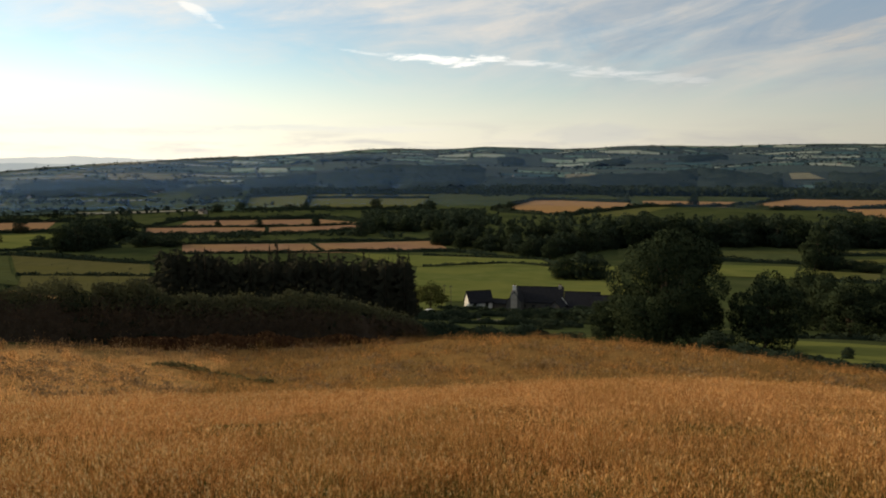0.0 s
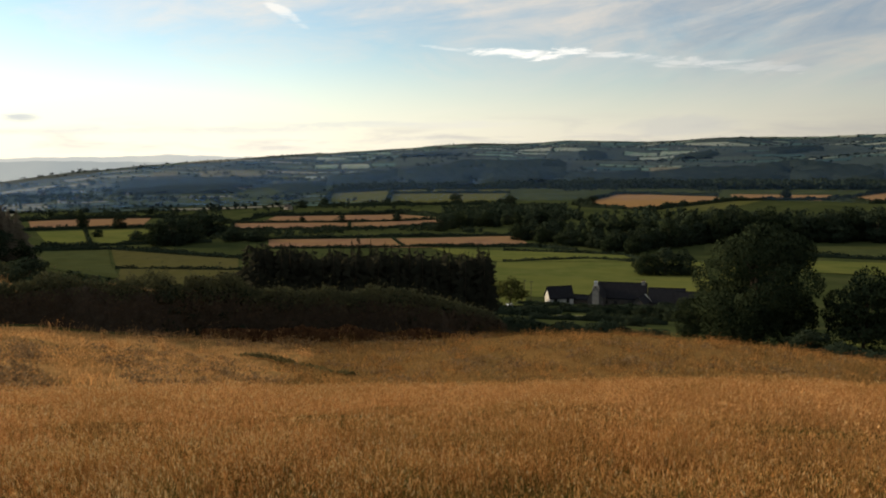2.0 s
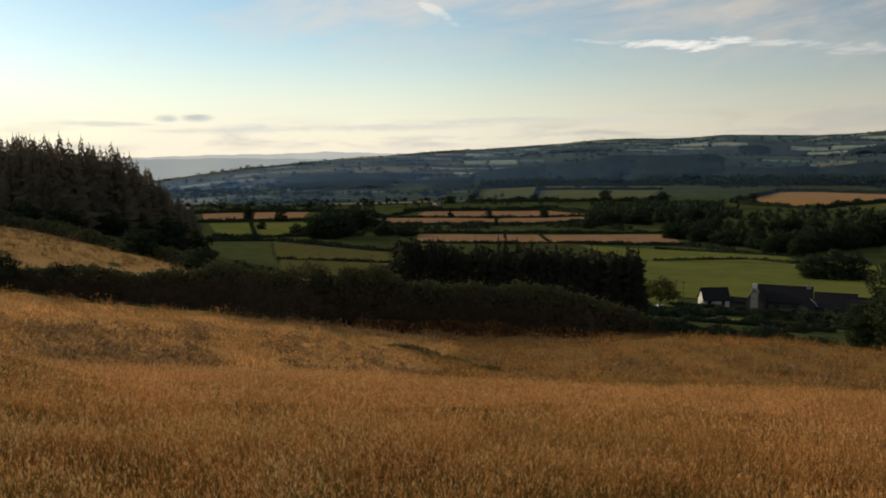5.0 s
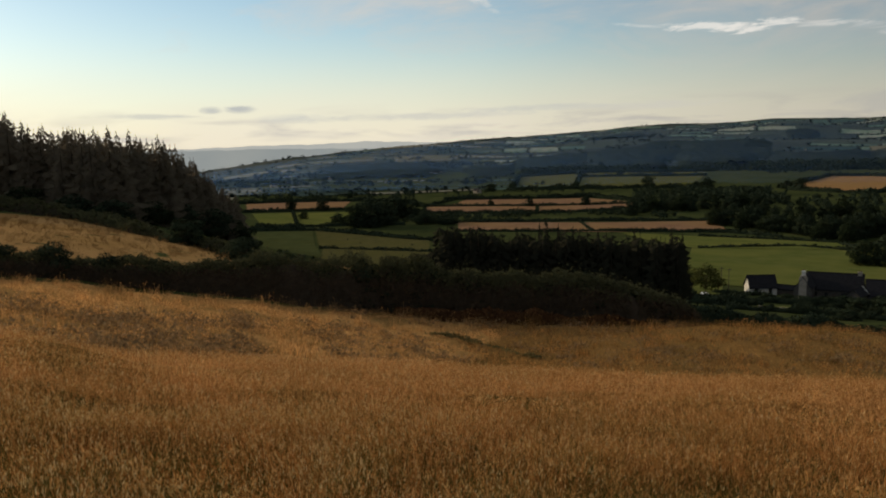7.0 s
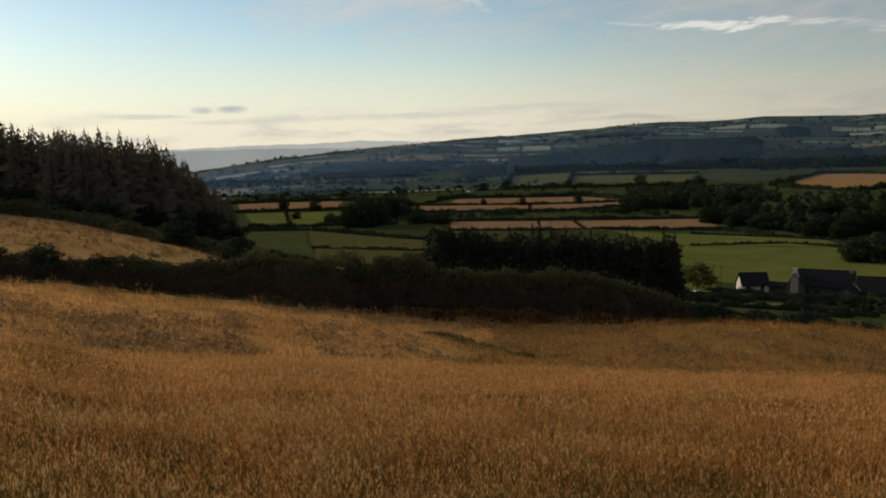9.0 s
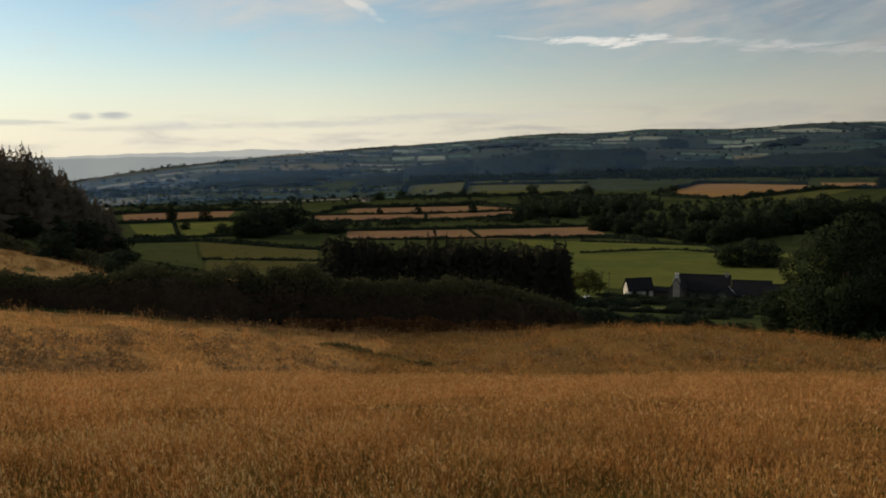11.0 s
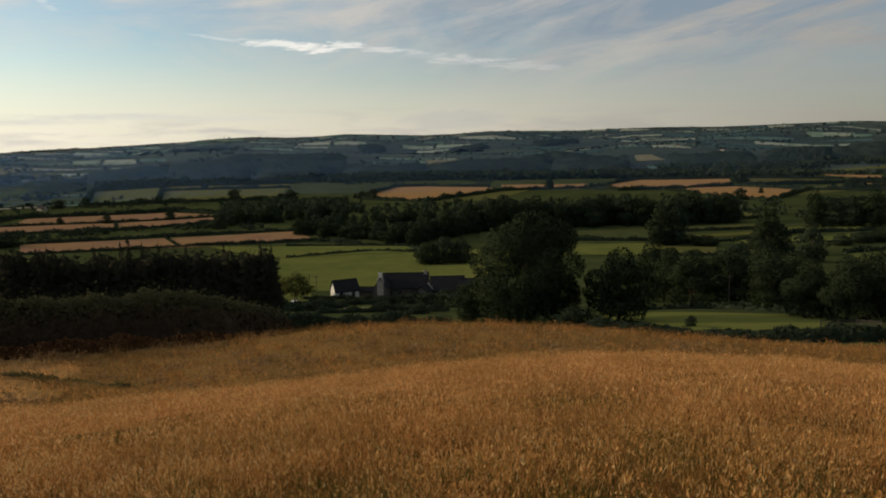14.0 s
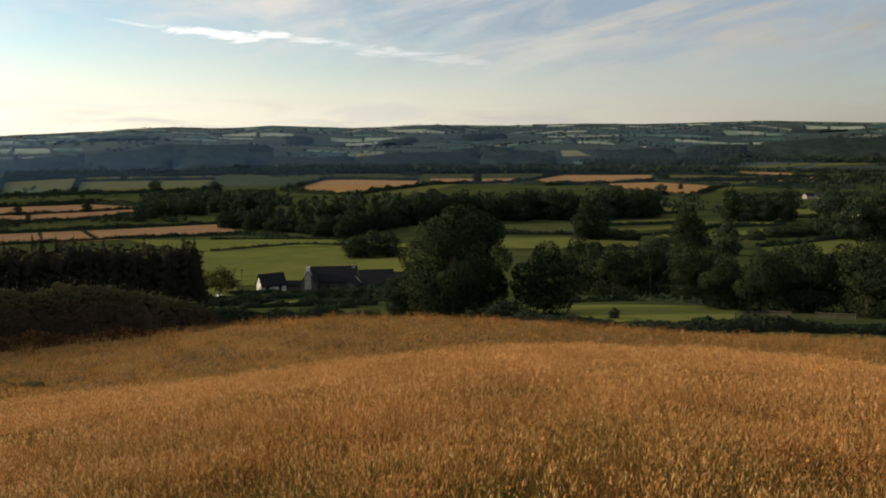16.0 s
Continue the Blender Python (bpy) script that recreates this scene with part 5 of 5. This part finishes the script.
def far_woods(name, label, mat, bands, seed, far_off=False):
    """Woods and hedgerow trees far across the valley, past counting: bands of bearing, range, number, height, closeness."""
    g = np.random.default_rng(seed)
    pts, size = [], []
    for b0, b1, r0, r1, n, h, close in bands:
        b, r = g.uniform(b1, b0, n), r0 + (r1 - r0) * g.uniform(0, 1, n)
        if far_off:
            b, r = b + 1.6 * np.sin(r / 90) + 0.9 * np.sin(r / 37 + b), r * (1 + 0.04 * np.sin(b * 1.9) + 0.03 * np.sin(b * 5.3))
        b = np.radians(b)
        x, y = -np.sin(b) * r, np.cos(b) * r
        keep = wooded(x, y, close)
        x, y = x[keep], y[keep]
        n = len(x)
        z = ground_z(x, y)
        hh = h * g.uniform(0.6, 1.25, n)
        for k in range(20):
            d = g.normal(size=(n, 3)) * 0.34
            d[:, 2] = g.uniform(0.05, 0.95, n)
            pts.append(np.stack([x + d[:, 0] * hh, y + d[:, 1] * hh, z + d[:, 2] * hh], 1))
            size.append(hh * 0.46)
    v, f = sprays(g, np.concatenate(pts), np.concatenate(size), vary=0.3, long=1.1, single=True)
    tagged(mesh_object(name, v, [f], mat), label, "woods", kind="stuff")


far_woods("valley_woods", "dark woods and hedgerow trees along the valley", LEAF_DARK, (
    (-2, -36, 1310, 1420, 1500, 10, 0.9), (14, -3, 1330, 1420, 500, 8, 0.3), (35, 3, 870, 905, 110, 4, 0.5),
    (0, -50, 640, 800, 160, 7, 0.3), (-41, -52, 700, 1350, 260, 8, 0.3), (24, 3, 575, 612, 220, 3.5, 0.5), (3, -3, 730, 850, 260, 6, 0.9), (6, 2, 640, 860, 200, 4, 0.5), (-3, -14, 1180, 1300, 120, 5, 0.2), (-34, -52, 1395, 1430, 260, 7, 0.8), (-36, -52, 1585, 1640, 260, 9, 0.9), (-26, -37, 1500, 1580, 260, 9, 0.9)), 5)
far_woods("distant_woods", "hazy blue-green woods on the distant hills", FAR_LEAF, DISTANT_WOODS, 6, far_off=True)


def smoke_plume():
    g = np.random.default_rng(8)
    u = g.uniform(0, 1, 90)
    p = at(13.2, 1750)
    v, f = sprays(g, np.column_stack([p.x - 22 * u + g.normal(size=90) * (2 + 7 * u), p.y + g.normal(size=90) * 4, p.z + 2 + 34 * u]), 5 + 10 * u, vary=0.3)
    tagged(mesh_object("smoke", v, [f], SMOKE), "thin blue bonfire smoke rising from the valley", "smoke", kind="stuff")


smoke_plume()


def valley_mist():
    """Added sheets that put the distance haze over the valley floor in thin blue layers."""
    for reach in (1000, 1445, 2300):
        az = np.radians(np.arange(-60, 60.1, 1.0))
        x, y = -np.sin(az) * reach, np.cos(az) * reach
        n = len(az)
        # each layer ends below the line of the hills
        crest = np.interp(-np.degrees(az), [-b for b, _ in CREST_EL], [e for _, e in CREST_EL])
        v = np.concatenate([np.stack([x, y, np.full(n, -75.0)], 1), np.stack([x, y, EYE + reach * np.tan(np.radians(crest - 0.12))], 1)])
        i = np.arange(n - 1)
        tagged(mesh_object("mist", v, [np.stack([i, i + 1, i + n + 1, i + n], 1)], MIST, smooth=True), "thin blue haze sheet over the valley", "mist", group="valley mist", kind="stuff")


valley_mist()

# ---- the farm ----
def gabled(thing, x0, x1, depth, eaves, ridge, wall_mat, roof_mat=None, over=0.35, windows=(), roof_label=""):
    """A long building under a pitched roof, ridge along x, from x0 to x1, centred on y = 0, with parts."""
    y = depth / 2
    bm = bmesh.new()
    box(bm, x0, x1, -y, y, -2.5, eaves)
    for x in (x0 + 0.002, x1 - 0.002):
        a = [bm.verts.new((x, -y, eaves)), bm.verts.new((x, y, eaves)), bm.verts.new((x, 0, ridge - 0.05))]
        bm.faces.new(a)
    part("wall", bm, wall_mat, thing)
    bm = bmesh.new()
    t = 0.22
    slope = (ridge - eaves) / y
    drop = over * slope
    for s in (-1, 1):
        v = [bm.verts.new((x, yy, zz)) for x in (x0 - over, x1 + over) for yy, zz in ((s * (y + over), eaves - drop), (0, ridge), (0, ridge + t), (s * (y + over), eaves - drop + t))]
        for f in ((0, 1, 2, 3), (7, 6, 5, 4), (0, 4, 5, 1), (3, 2, 6, 7), (0, 3, 7, 4), (1, 5, 6, 2)):
            bm.faces.new([v[i] for i in f])
    roof = part("roof", bm, roof_mat or SLATE, thing, roof_label)
    bm = bmesh.new()
    tube(bm, [(x0 - over, 0, ridge + t), (x1 + over, 0, ridge + t)], [0.14, 0.14], 6)
    part("ridge_tiles", bm, roof_mat or SLATE, roof)
    for wx, wz, ww, wh in windows:
        bm = bmesh.new()
        box(bm, wx - ww / 2 - 0.09, wx + ww / 2 + 0.09, -y - 0.06, -y + 0.02, wz - 0.09, wz + wh + 0.09)
        w = part("window", bm, TIMBER, thing, "dark timber window")
        for s in (-1, 1):
            bm = bmesh.new()
            box(bm, wx + s * ww / 4 - ww / 4 + 0.05, wx + s * ww / 4 + ww / 4 - 0.05, -y - 0.075, -y - 0.062, wz, wz + wh)
            part("pane", bm, DARK_PANE, w)
        bm = bmesh.new()
        box(bm, wx - ww / 2 - 0.15, wx + ww / 2 + 0.15, -y - 0.16, -y, wz - 0.2, wz - 0.1)
        part("sill", bm, STONE, w)
    return thing


def chimney(thing, x, y, z0, z1, mat):
    bm = bmesh.new()
    box(bm, x - 0.55, x + 0.55, y - 0.45, y + 0.45, z0, z1)
    box(bm, x - 0.65, x + 0.65, y - 0.55, y + 0.55, z1 - 0.25, z1 - 0.05)
    c = part("chimney", bm, mat, thing, "pale plastered chimney stack")
    for s in (-0.25, 0.25):
        bm = bmesh.new()
        tube(bm, [(x + s, y, z1 - 0.05), (x + s, y, z1 + 0.45)], [0.14, 0.11], 8)
        part("chimney_pot", bm, BRACKEN, c)


def stand(thing, bearing, reach, turn):
    p = at(bearing, reach)
    thing.matrix_basis = Matrix.Translation(p) @ Matrix.Rotation(radians(turn), 4, "Z")


house = tagged(new("farmhouse"), "long low farmhouse with slate roof and pale gable", "house")
gabled(house, -7.0, 7.5, 7.0, 3.1, 7.2, STONE, windows=((-4.6, 1.0, 1.0, 1.1), (-1.7, 1.0, 1.0, 1.1), (2.6, 1.0, 1.0, 1.1), (5.4, 1.0, 1.0, 1.1)), roof_label="dark blue-grey slate roof")
chimney(house, 6.6, 0, 6.4, 8.0, PLASTER)
bm = bmesh.new()
box(bm, -0.2, 0.9, -3.58, -3.45, 0, 2.0)
part("door", bm, TIMBER, house, "plain timber door")
stand(house, -7.3, 246, -10)

gable_wing = tagged(new("house_wing"), "pale gabled wing of the farmhouse with slate roof", "house")
gabled(gable_wing, -4.5, 4.0, 4.6, 3.6, 6.7, STONE, over=0.2)
chimney(gable_wing, -3.7, 0, 5.6, 8.6, WHITEWASH)
bm = bmesh.new()
box(bm, -4.56, -3.2, -1.0, 1.0, 0, 6.6)
box(bm, -4.54, -3.1, -0.75, 0.75, 6.6, 7.3)
part("chimney_breast", bm, PLASTER, gable_wing, "stepped pale chimney breast")
stand(gable_wing, -5.55, 241, 76)

cottage = tagged(new("cottage"), "small white cottage with dark slate roof", "house")
gabled(cottage, -3.9, 3.9, 5.6, 2.3, 5.4, WHITEWASH, windows=((-2.0, 0.9, 0.9, 1.1), (2.0, 0.9, 0.9, 1.1)), roof_label="dark slate roof")
stand(cottage, -2.7, 247, 16)

shed = tagged(new("garden_shed"), "low dark timber shed beside the cottage", "shed")
gabled(shed, -2.4, 2.4, 3.0, 1.9, 2.8, TIMBER)
stand(shed, -4.35, 247, -18)

barn = tagged(new("barn"), "long dark-roofed stone barn", "barn")
gabled(barn, -5.3, 5.3, 8, 2.2, 5.9, STONE)
stand(barn, -10.5, 243, -8)
barn2 = tagged(new("barn"), "lower dark-roofed stone barn", "barn")
gabled(barn2, -5.0, 5.5, 8, 1.8, 5.0, STONE)
stand(barn2, -12.4, 241, -8)

porch = tagged(new("porch"), "small pale gabled porch in front of the barn", "porch")
gabled(porch, -2.6, 2.6, 3.6, 2.2, 3.9, STONE)
for s in (-1, 1):
    bm = bmesh.new()
    tube(bm, [(2.98, s * 2.15, 1.95), (2.98, 0, 4.15)], [0.16, 0.16], 4)
    part("bargeboard", bm, WHITEWASH, porch, "white-painted bargeboard")
stand(porch, -8.7, 237, 60)

for k, (b, r) in enumerate(((-0.6, 252), (-0.1, 255), (-31.05, 169))):
    pole = tagged(new("utility_pole"), "weathered wooden utility pole", "pole", group="utility poles")
    bm = bmesh.new()
    tube(bm, [(0, 0, -0.5), (0, 0, 6.8)], [0.12, 0.09], 8)
    part("post", bm, TIMBER, pole)
    bm = bmesh.new()
    box(bm, -0.75, 0.75, -0.06, 0.06, 6.2, 6.34)
    part("crossarm", bm, TIMBER, pole)
    stand(pole, b, r, 20)


def rail_fence(corners, label):
    """A post-and-rail fence along (bearing, range) corners."""
    fence = tagged(new("fence"), label, "fence", group="paddock fences")
    line = along(corners, 2.4)
    base = Vector((line[0, 0], line[0, 1], float(ground_z(line[0, 0], line[0, 1]))))
    fence.location = base
    tops = [Vector((x, y, float(ground_z(x, y)))) - base for x, y, _, _ in line]
    for p in tops:
        bm = bmesh.new()
        box(bm, p.x - 0.07, p.x + 0.07, p.y - 0.07, p.y + 0.07, p.z - 0.3, p.z + 1.25)
        part("post", bm, PALE_TIMBER, fence)
    for a, b in zip(tops, tops[1:]):
        for up in (0.45, 0.78, 1.1):
            bm = bmesh.new()
            tube(bm, [a + Vector((0, 0, up)), b + Vector((0, 0, up))], [0.07, 0.07], 5)
            part("rail", bm, PALE_TIMBER, fence)


rail_fence([(-37.0, 123.5), (-39.2, 127), (-40.6, 125.5)], "pale weathered post-and-rail fence by the paddock")
rail_fence([(-42.2, 127), (-44.6, 126)], "pale weathered post-and-rail fence by the paddock")


def parked_car(bearing, reach, turn):
    car = tagged(new("car"), "small white car parked by the garden", "car")
    bm = bmesh.new()
    prof = [(-2.0, 0.35), (-2.05, 0.8), (-1.9, 1.0), (-1.5, 1.42), (0.35, 1.46), (1.05, 0.98), (1.95, 0.85), (2.05, 0.6), (2.0, 0.35)]
    rows = [[bm.verts.new((x, s * (0.82 - 0.12 * max(0, z - 0.9) / 0.5), z)) for x, z in prof] for s in (-1, 1)]
    for i in range(len(prof)):
        j = (i + 1) % len(prof)
        bm.faces.new((rows[0][i], rows[0][j], rows[1][j], rows[1][i]))
    bm.faces.new(rows[0][::-1])
    bm.faces.new(rows[1])
    part("body", bm, PAINT_WHITE, car)
    for s in (-1, 1):
        bm = bmesh.new()
        v = [bm.verts.new((x, s * (0.835 - 0.12 * max(0, z - 0.9) / 0.5), z)) for x, z in ((-1.7, 1.0), (-1.42, 1.36), (0.3, 1.38), (0.8, 1.02))]
        bm.faces.new(v)
        part("side_window", bm, DARK_PANE, car)
        for x in (-1.25, 1.25):
            bm = bmesh.new()
            tube(bm, [(x, s * 0.70, 0.32), (x, s * 0.86, 0.32)], [0.32, 0.32], 14)
            part("wheel", bm, RUBBER, car)
    p = at(bearing, reach)
    car.matrix_basis = Matrix.Translation(p) @ Matrix.Rotation(radians(turn), 4, "Z")


parked_car(1.05, 224, 75)

# far houses: pale specks in the valley
FARAWAY = tagged(new("distant_house"), "tiny pale house far across the valley", "house", group="distant houses")
gabled(FARAWAY, -4.5, 4.5, 5.5, 3, 5.4, PLASTER)
FARAWAY.location = (0, -80, 300)
g = np.random.default_rng(9)
for b, r in [(g.uniform(15, 34), g.uniform(1150, 1500)) for _ in range(16)] + [(g.uniform(-45, 10), g.uniform(1600, 3600)) for _ in range(18)] + [(-41.2, 840), (-41.9, 845), (-42.3, 852), (-44.3, 640), (-43.6, 645), (-26.5, 610), (26, 640), (17.5, 880), (-4.3, 905)]:
    p = at(b, r)
    copy_thing(FARAWAY, Matrix.Translation(p) @ Matrix.Rotation(g.uniform(0, 6.28), 4, "Z"))
for o in (*FARAWAY.children_recursive, FARAWAY):
    bpy.data.objects.remove(o)

# ---- the hayfield's grass ----
def blades(g, x, y, high, wide, lean=0.42, single=False):
    """Bent stems of two segments with a seed head each, as arrays."""
    n = len(x)
    z = ground_z(x, y) - 0.03
    a = g.uniform(0, 6.283, n)
    h = high * g.uniform(0.6, 1.2, n)
    sway = lean * h * g.uniform(0.2, 1.3, n)
    dx, dy = np.cos(a) * sway + 0.04 * h, np.sin(a) * sway
    t = g.uniform(0, 6.283, n)
    wx, wy = np.cos(t) * wide, np.sin(t) * wide
    base, mid, top = np.stack([x, y, z], 1), np.stack([x + dx * 0.3, y + dy * 0.3, z + h * 0.55], 1), np.stack([x + dx, y + dy, z + h], 1)
    w = np.stack([wx, wy, np.zeros(n)], 1)
    # a near stem bends in the middle, a far one is a single sliver
    v = np.stack([base - w * 0.5, base + w * 0.5, top] if single else [base - w * 0.5, base + w * 0.5, mid + w * 0.4, mid - w * 0.4, top], 1)
    i = np.arange(n)[:, None] * v.shape[1]
    faces = [i + np.array([[0, 1, 2]])] if single else [i + np.array([[0, 1, 2, 3]]), i + np.array([[3, 2, 4]])]
    # seed head: a slim lozenge about the tip
    d = (top - mid) / np.maximum(np.linalg.norm(top - mid, axis=1), 1e-6)[:, None]
    if not single:
        # a loose panicle on every second stem: short plump spikelets round the tip
        top, d = top[::2], d[::2]
        d = d * 0.5 + np.array([0, 0, 0.6])
        n, k = len(top), 3
        c = top[:, None] + d[:, None] * g.uniform(-0.075, 0.01, (n, k, 1)) + g.normal(size=(n, k, 3)) * 0.010
        way = d[:, None] + g.normal(size=(n, k, 3)) * 0.17
        way *= g.uniform(0.02, 0.046, (n, k, 1)) * np.where(g.uniform(size=(n, 1, 1)) < 0.3, 1.35, 0.85) / np.linalg.norm(way, axis=2)[..., None]
        side = np.cross(way, g.normal(size=(n, k, 3)))
        side *= g.uniform(0.0022, 0.0042, (n, k, 1)) / np.maximum(np.linalg.norm(side, axis=2), 1e-9)[..., None]
        hv = np.stack([c - way * 0.5, c + side, c + way * 0.7, c - side], 2)
        return v.reshape(-1, 3), faces, hv.reshape(-1, 3), np.arange(n * k * 4).reshape(-1, 4)
    hl = (0.03 + 0.10 * h * g.uniform(0.5, 1.3, n))[:, None]
    ww = w * np.where(g.uniform(0, 1, n) < 0.5, 2.2, 1.2)[:, None]
    hv = np.stack([top - d * hl * 0.5, top + ww * 0.5, top + d * hl * 0.6, top - ww * 0.5], 1)
    hq = np.arange(n)[:, None] * 4 + np.array([[0, 1, 2, 3]])
    return v.reshape(-1, 3), faces, hv.reshape(-1, 3), hq


def build_grass():
    g = np.random.default_rng(21)
    for name, label, r0, r1, half, per, high, wide in (
            ("rear_grass", "tall dry golden grass further round the field", 0.5, 12, 180, 70, 0.36, 0.014),
            ("near_grass", "tall dry golden grass with seed heads", 2.2, 9.5, 56, 1250, 0.34, 0.0036),
            ("grass", "tall dry golden grass on the slope", 9.5, 27, 56, 420, 0.33, 0.0068),
            ("far_grass", "dry golden grass on the far slope of the hayfield", 27, 95, 56, 24, 0.42, 0.034),
            ("hollow_grass", "brown weedy grass in the hollow of the hayfield", 27, 95, 56, 26, 0.42, 0.034),
            ("hay_grass", "dry golden grass on the strip beyond the hedge", 74, 165, 56, 5, 0.5, 0.07)):
        area = radians(2 * half) / 2 * (r1 * r1 - r0 * r0)
        n = int(area * per)
        b = np.radians(g.uniform(-half, half, n))
        r = np.sqrt(g.uniform(r0 * r0, r1 * r1, n))
        x, y = -np.sin(b) * r, np.cos(b) * r
        if name == "rear_grass":
            clear = (np.abs(np.degrees(b)) > 56.5) | (r < 2.3)
            x, y, r = x[clear], y[clear], r[clear]
            n = len(x)
        if r0 > 20:
            # most of the far grass grows in tussocks
            m = len(x) // 26
            home = g.integers(0, m, len(x))
            spread = g.normal(size=(2, len(x))) * (0.16 + 0.22 * (home % 7) / 7)
            loose = g.uniform(0, 1, len(x)) < 0.35
            x, y = np.where(loose, x, x[home] + spread[0]), np.where(loose, y, y[home] + spread[1])
            r = np.hypot(x, y)
            clump = np.where(loose, 0.7, (0.75 + 0.8 * ((home * 7919) % 13) / 13) * (1 + 0.25 * waves(x, y, 6.5, 17)))
        else:
            clump = np.ones(len(x))
        thin = 0.5 + 0.5 * waves(x, y, 2.3, 6)
        keep = in_hayfield(x, y) & (g.uniform(0, 1, n) < 0.40 + 0.75 * thin)
        if name == "hay_grass":
            az = np.degrees(np.arctan2(-x, y))
            keep = (az > 36) & (r < np.interp(az, [36, 46, 60], [117, 160, 190]) * 1.0) & (r > np.interp(az, [36, 46], [104, 74]))
        if name in ("far_grass", "hollow_grass"):
            keep &= in_hollow(x, y) == (name == "hollow_grass")
        x, y, r, clump = x[keep], y[keep], r[keep], clump[keep]
        tall = high * clump * (0.85 + 0.18 * waves(x, y, 4.1, 7) + (0.26 if r0 > 20 else 0.13) * waves(x, y, 1.5, 8))
        az = np.degrees(np.arctan2(-x, y))
        tall = tall * (1 + 0.45 * smoothstep(54, 61, r) * smoothstep(34, 28, az) * smoothstep(0, 8, az) * (1 + waves(x, y, 3, 12)))
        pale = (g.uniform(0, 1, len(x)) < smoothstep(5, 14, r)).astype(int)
        green = (g.uniform(0, 1, len(x)) < 0.75 * smoothstep(9.5, 3.5, r) * (0.6 + 0.6 * waves(x, y, 1.3, 15))) & (name == "near_grass")
        v, stems, hv, hq = blades(g, x, y, tall, wide, lean=0.7 if r0 < 20 else 0.5, single=name != "near_grass")
        # pale seed heads grow more frequent towards the left
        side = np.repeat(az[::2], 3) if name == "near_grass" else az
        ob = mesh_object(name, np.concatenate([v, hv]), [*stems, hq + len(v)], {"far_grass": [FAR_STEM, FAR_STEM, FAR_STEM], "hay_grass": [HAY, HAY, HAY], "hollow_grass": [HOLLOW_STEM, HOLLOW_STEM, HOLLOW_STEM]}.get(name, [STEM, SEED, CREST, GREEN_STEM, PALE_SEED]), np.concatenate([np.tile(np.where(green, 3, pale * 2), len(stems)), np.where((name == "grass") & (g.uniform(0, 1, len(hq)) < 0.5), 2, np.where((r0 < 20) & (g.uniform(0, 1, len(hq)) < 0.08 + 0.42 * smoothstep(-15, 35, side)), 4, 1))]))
        tagged(ob, label, "grass", kind="stuff")


build_grass()


def weeds():
    """Dark docks and thistles in the hollow of the hayfield, past counting."""
    g = np.random.default_rng(31)
    pts = []
    for b0, b1, r0, r1, n, k, wide in ((30, -30, 42, 52, 60, 30, 0.4), (20, 2, 58, 64, 160, 16, 0.28), (-5, -32, 46, 58, 110, 30, 0.42), (20.8, 18.2, 35.2, 36.4, 26, 16, 0.28), (54, 33, 22, 42, 300, 44, 0.45), (36, 22, 30, 52, 190, 44, 0.45),
                                       (30, 18, 56, 62, 90, 16, 0.28), (16, -10, 40, 56, 150, 30, 0.42), (-30, -48, 58, 82, 70, 24, 0.4)):
        b, r = np.radians(g.uniform(b1, b0, n)), g.uniform(r0, r1, n)
        x, y = -np.sin(b) * r, np.cos(b) * r
        keep = waves(x, y, 9, 4) + waves(x, y, 4, 9) > 0.1
        x, y = x[keep], y[keep]
        big = g.uniform(0.5, 1.25, len(x))
        for _ in range(k):
            d = g.normal(size=(len(x), 2)) * wide * big[:, None]
            up = g.uniform(0.1, 0.62, len(x)) * big * np.exp(-(d ** 2).sum(1) / (2.5 * (wide * big) ** 2))
            pts.append(np.column_stack([x + d[:, 0], y + d[:, 1], ground_z(x + d[:, 0], y + d[:, 1]) + 0.08 + up]))
    v, f = sprays(g, np.concatenate(pts), 0.085, upright=0.35, long=2.0)
    tagged(mesh_object("weeds", v, [f], WEED), "dark brown seeded weeds among the dry grass", "weeds", kind="stuff")


weeds()


def bramble_strip(line, wide, high, n, seed):
    """A low tangle of green brambles lying in the dry grass along a line of (bearing, range)."""
    g = np.random.default_rng(seed)
    way = along(line, 0.4)
    j = g.integers(0, len(way), n)
    off = g.normal(size=(2, n)) * wide
    x, y = way[j, 0] + off[0], way[j, 1] + off[1]
    hump = 0.45 + 0.55 * np.abs(np.sin(j * 0.45 + seed))
    z = ground_z(x, y) + 0.2 + g.uniform(0, 1, n) * high * hump * np.exp(-(off ** 2).sum(0) / (2 * wide * wide))
    v, f = sprays(g, np.column_stack([x, y, z]), 0.11, upright=0.1, long=1.6)
    tagged(mesh_object("bramble_patch", v, [f], WEED_GREEN), "low dark green bramble lying in the dry grass", "bramble", group="brambles in the hayfield", kind="stuff")


bramble_strip([(21.01, 53), (19.97, 53), (18.72, 52), (17.79, 51)], 0.22, 0.42, 700, 3)
bramble_strip([(17.45, 50), (15.96, 49), (14.89, 46), (13.17, 44)], 0.12, 0.2, 160, 4)
bramble_strip([(13.82, 45), (13.08, 44)], 0.16, 0.3, 120, 5)
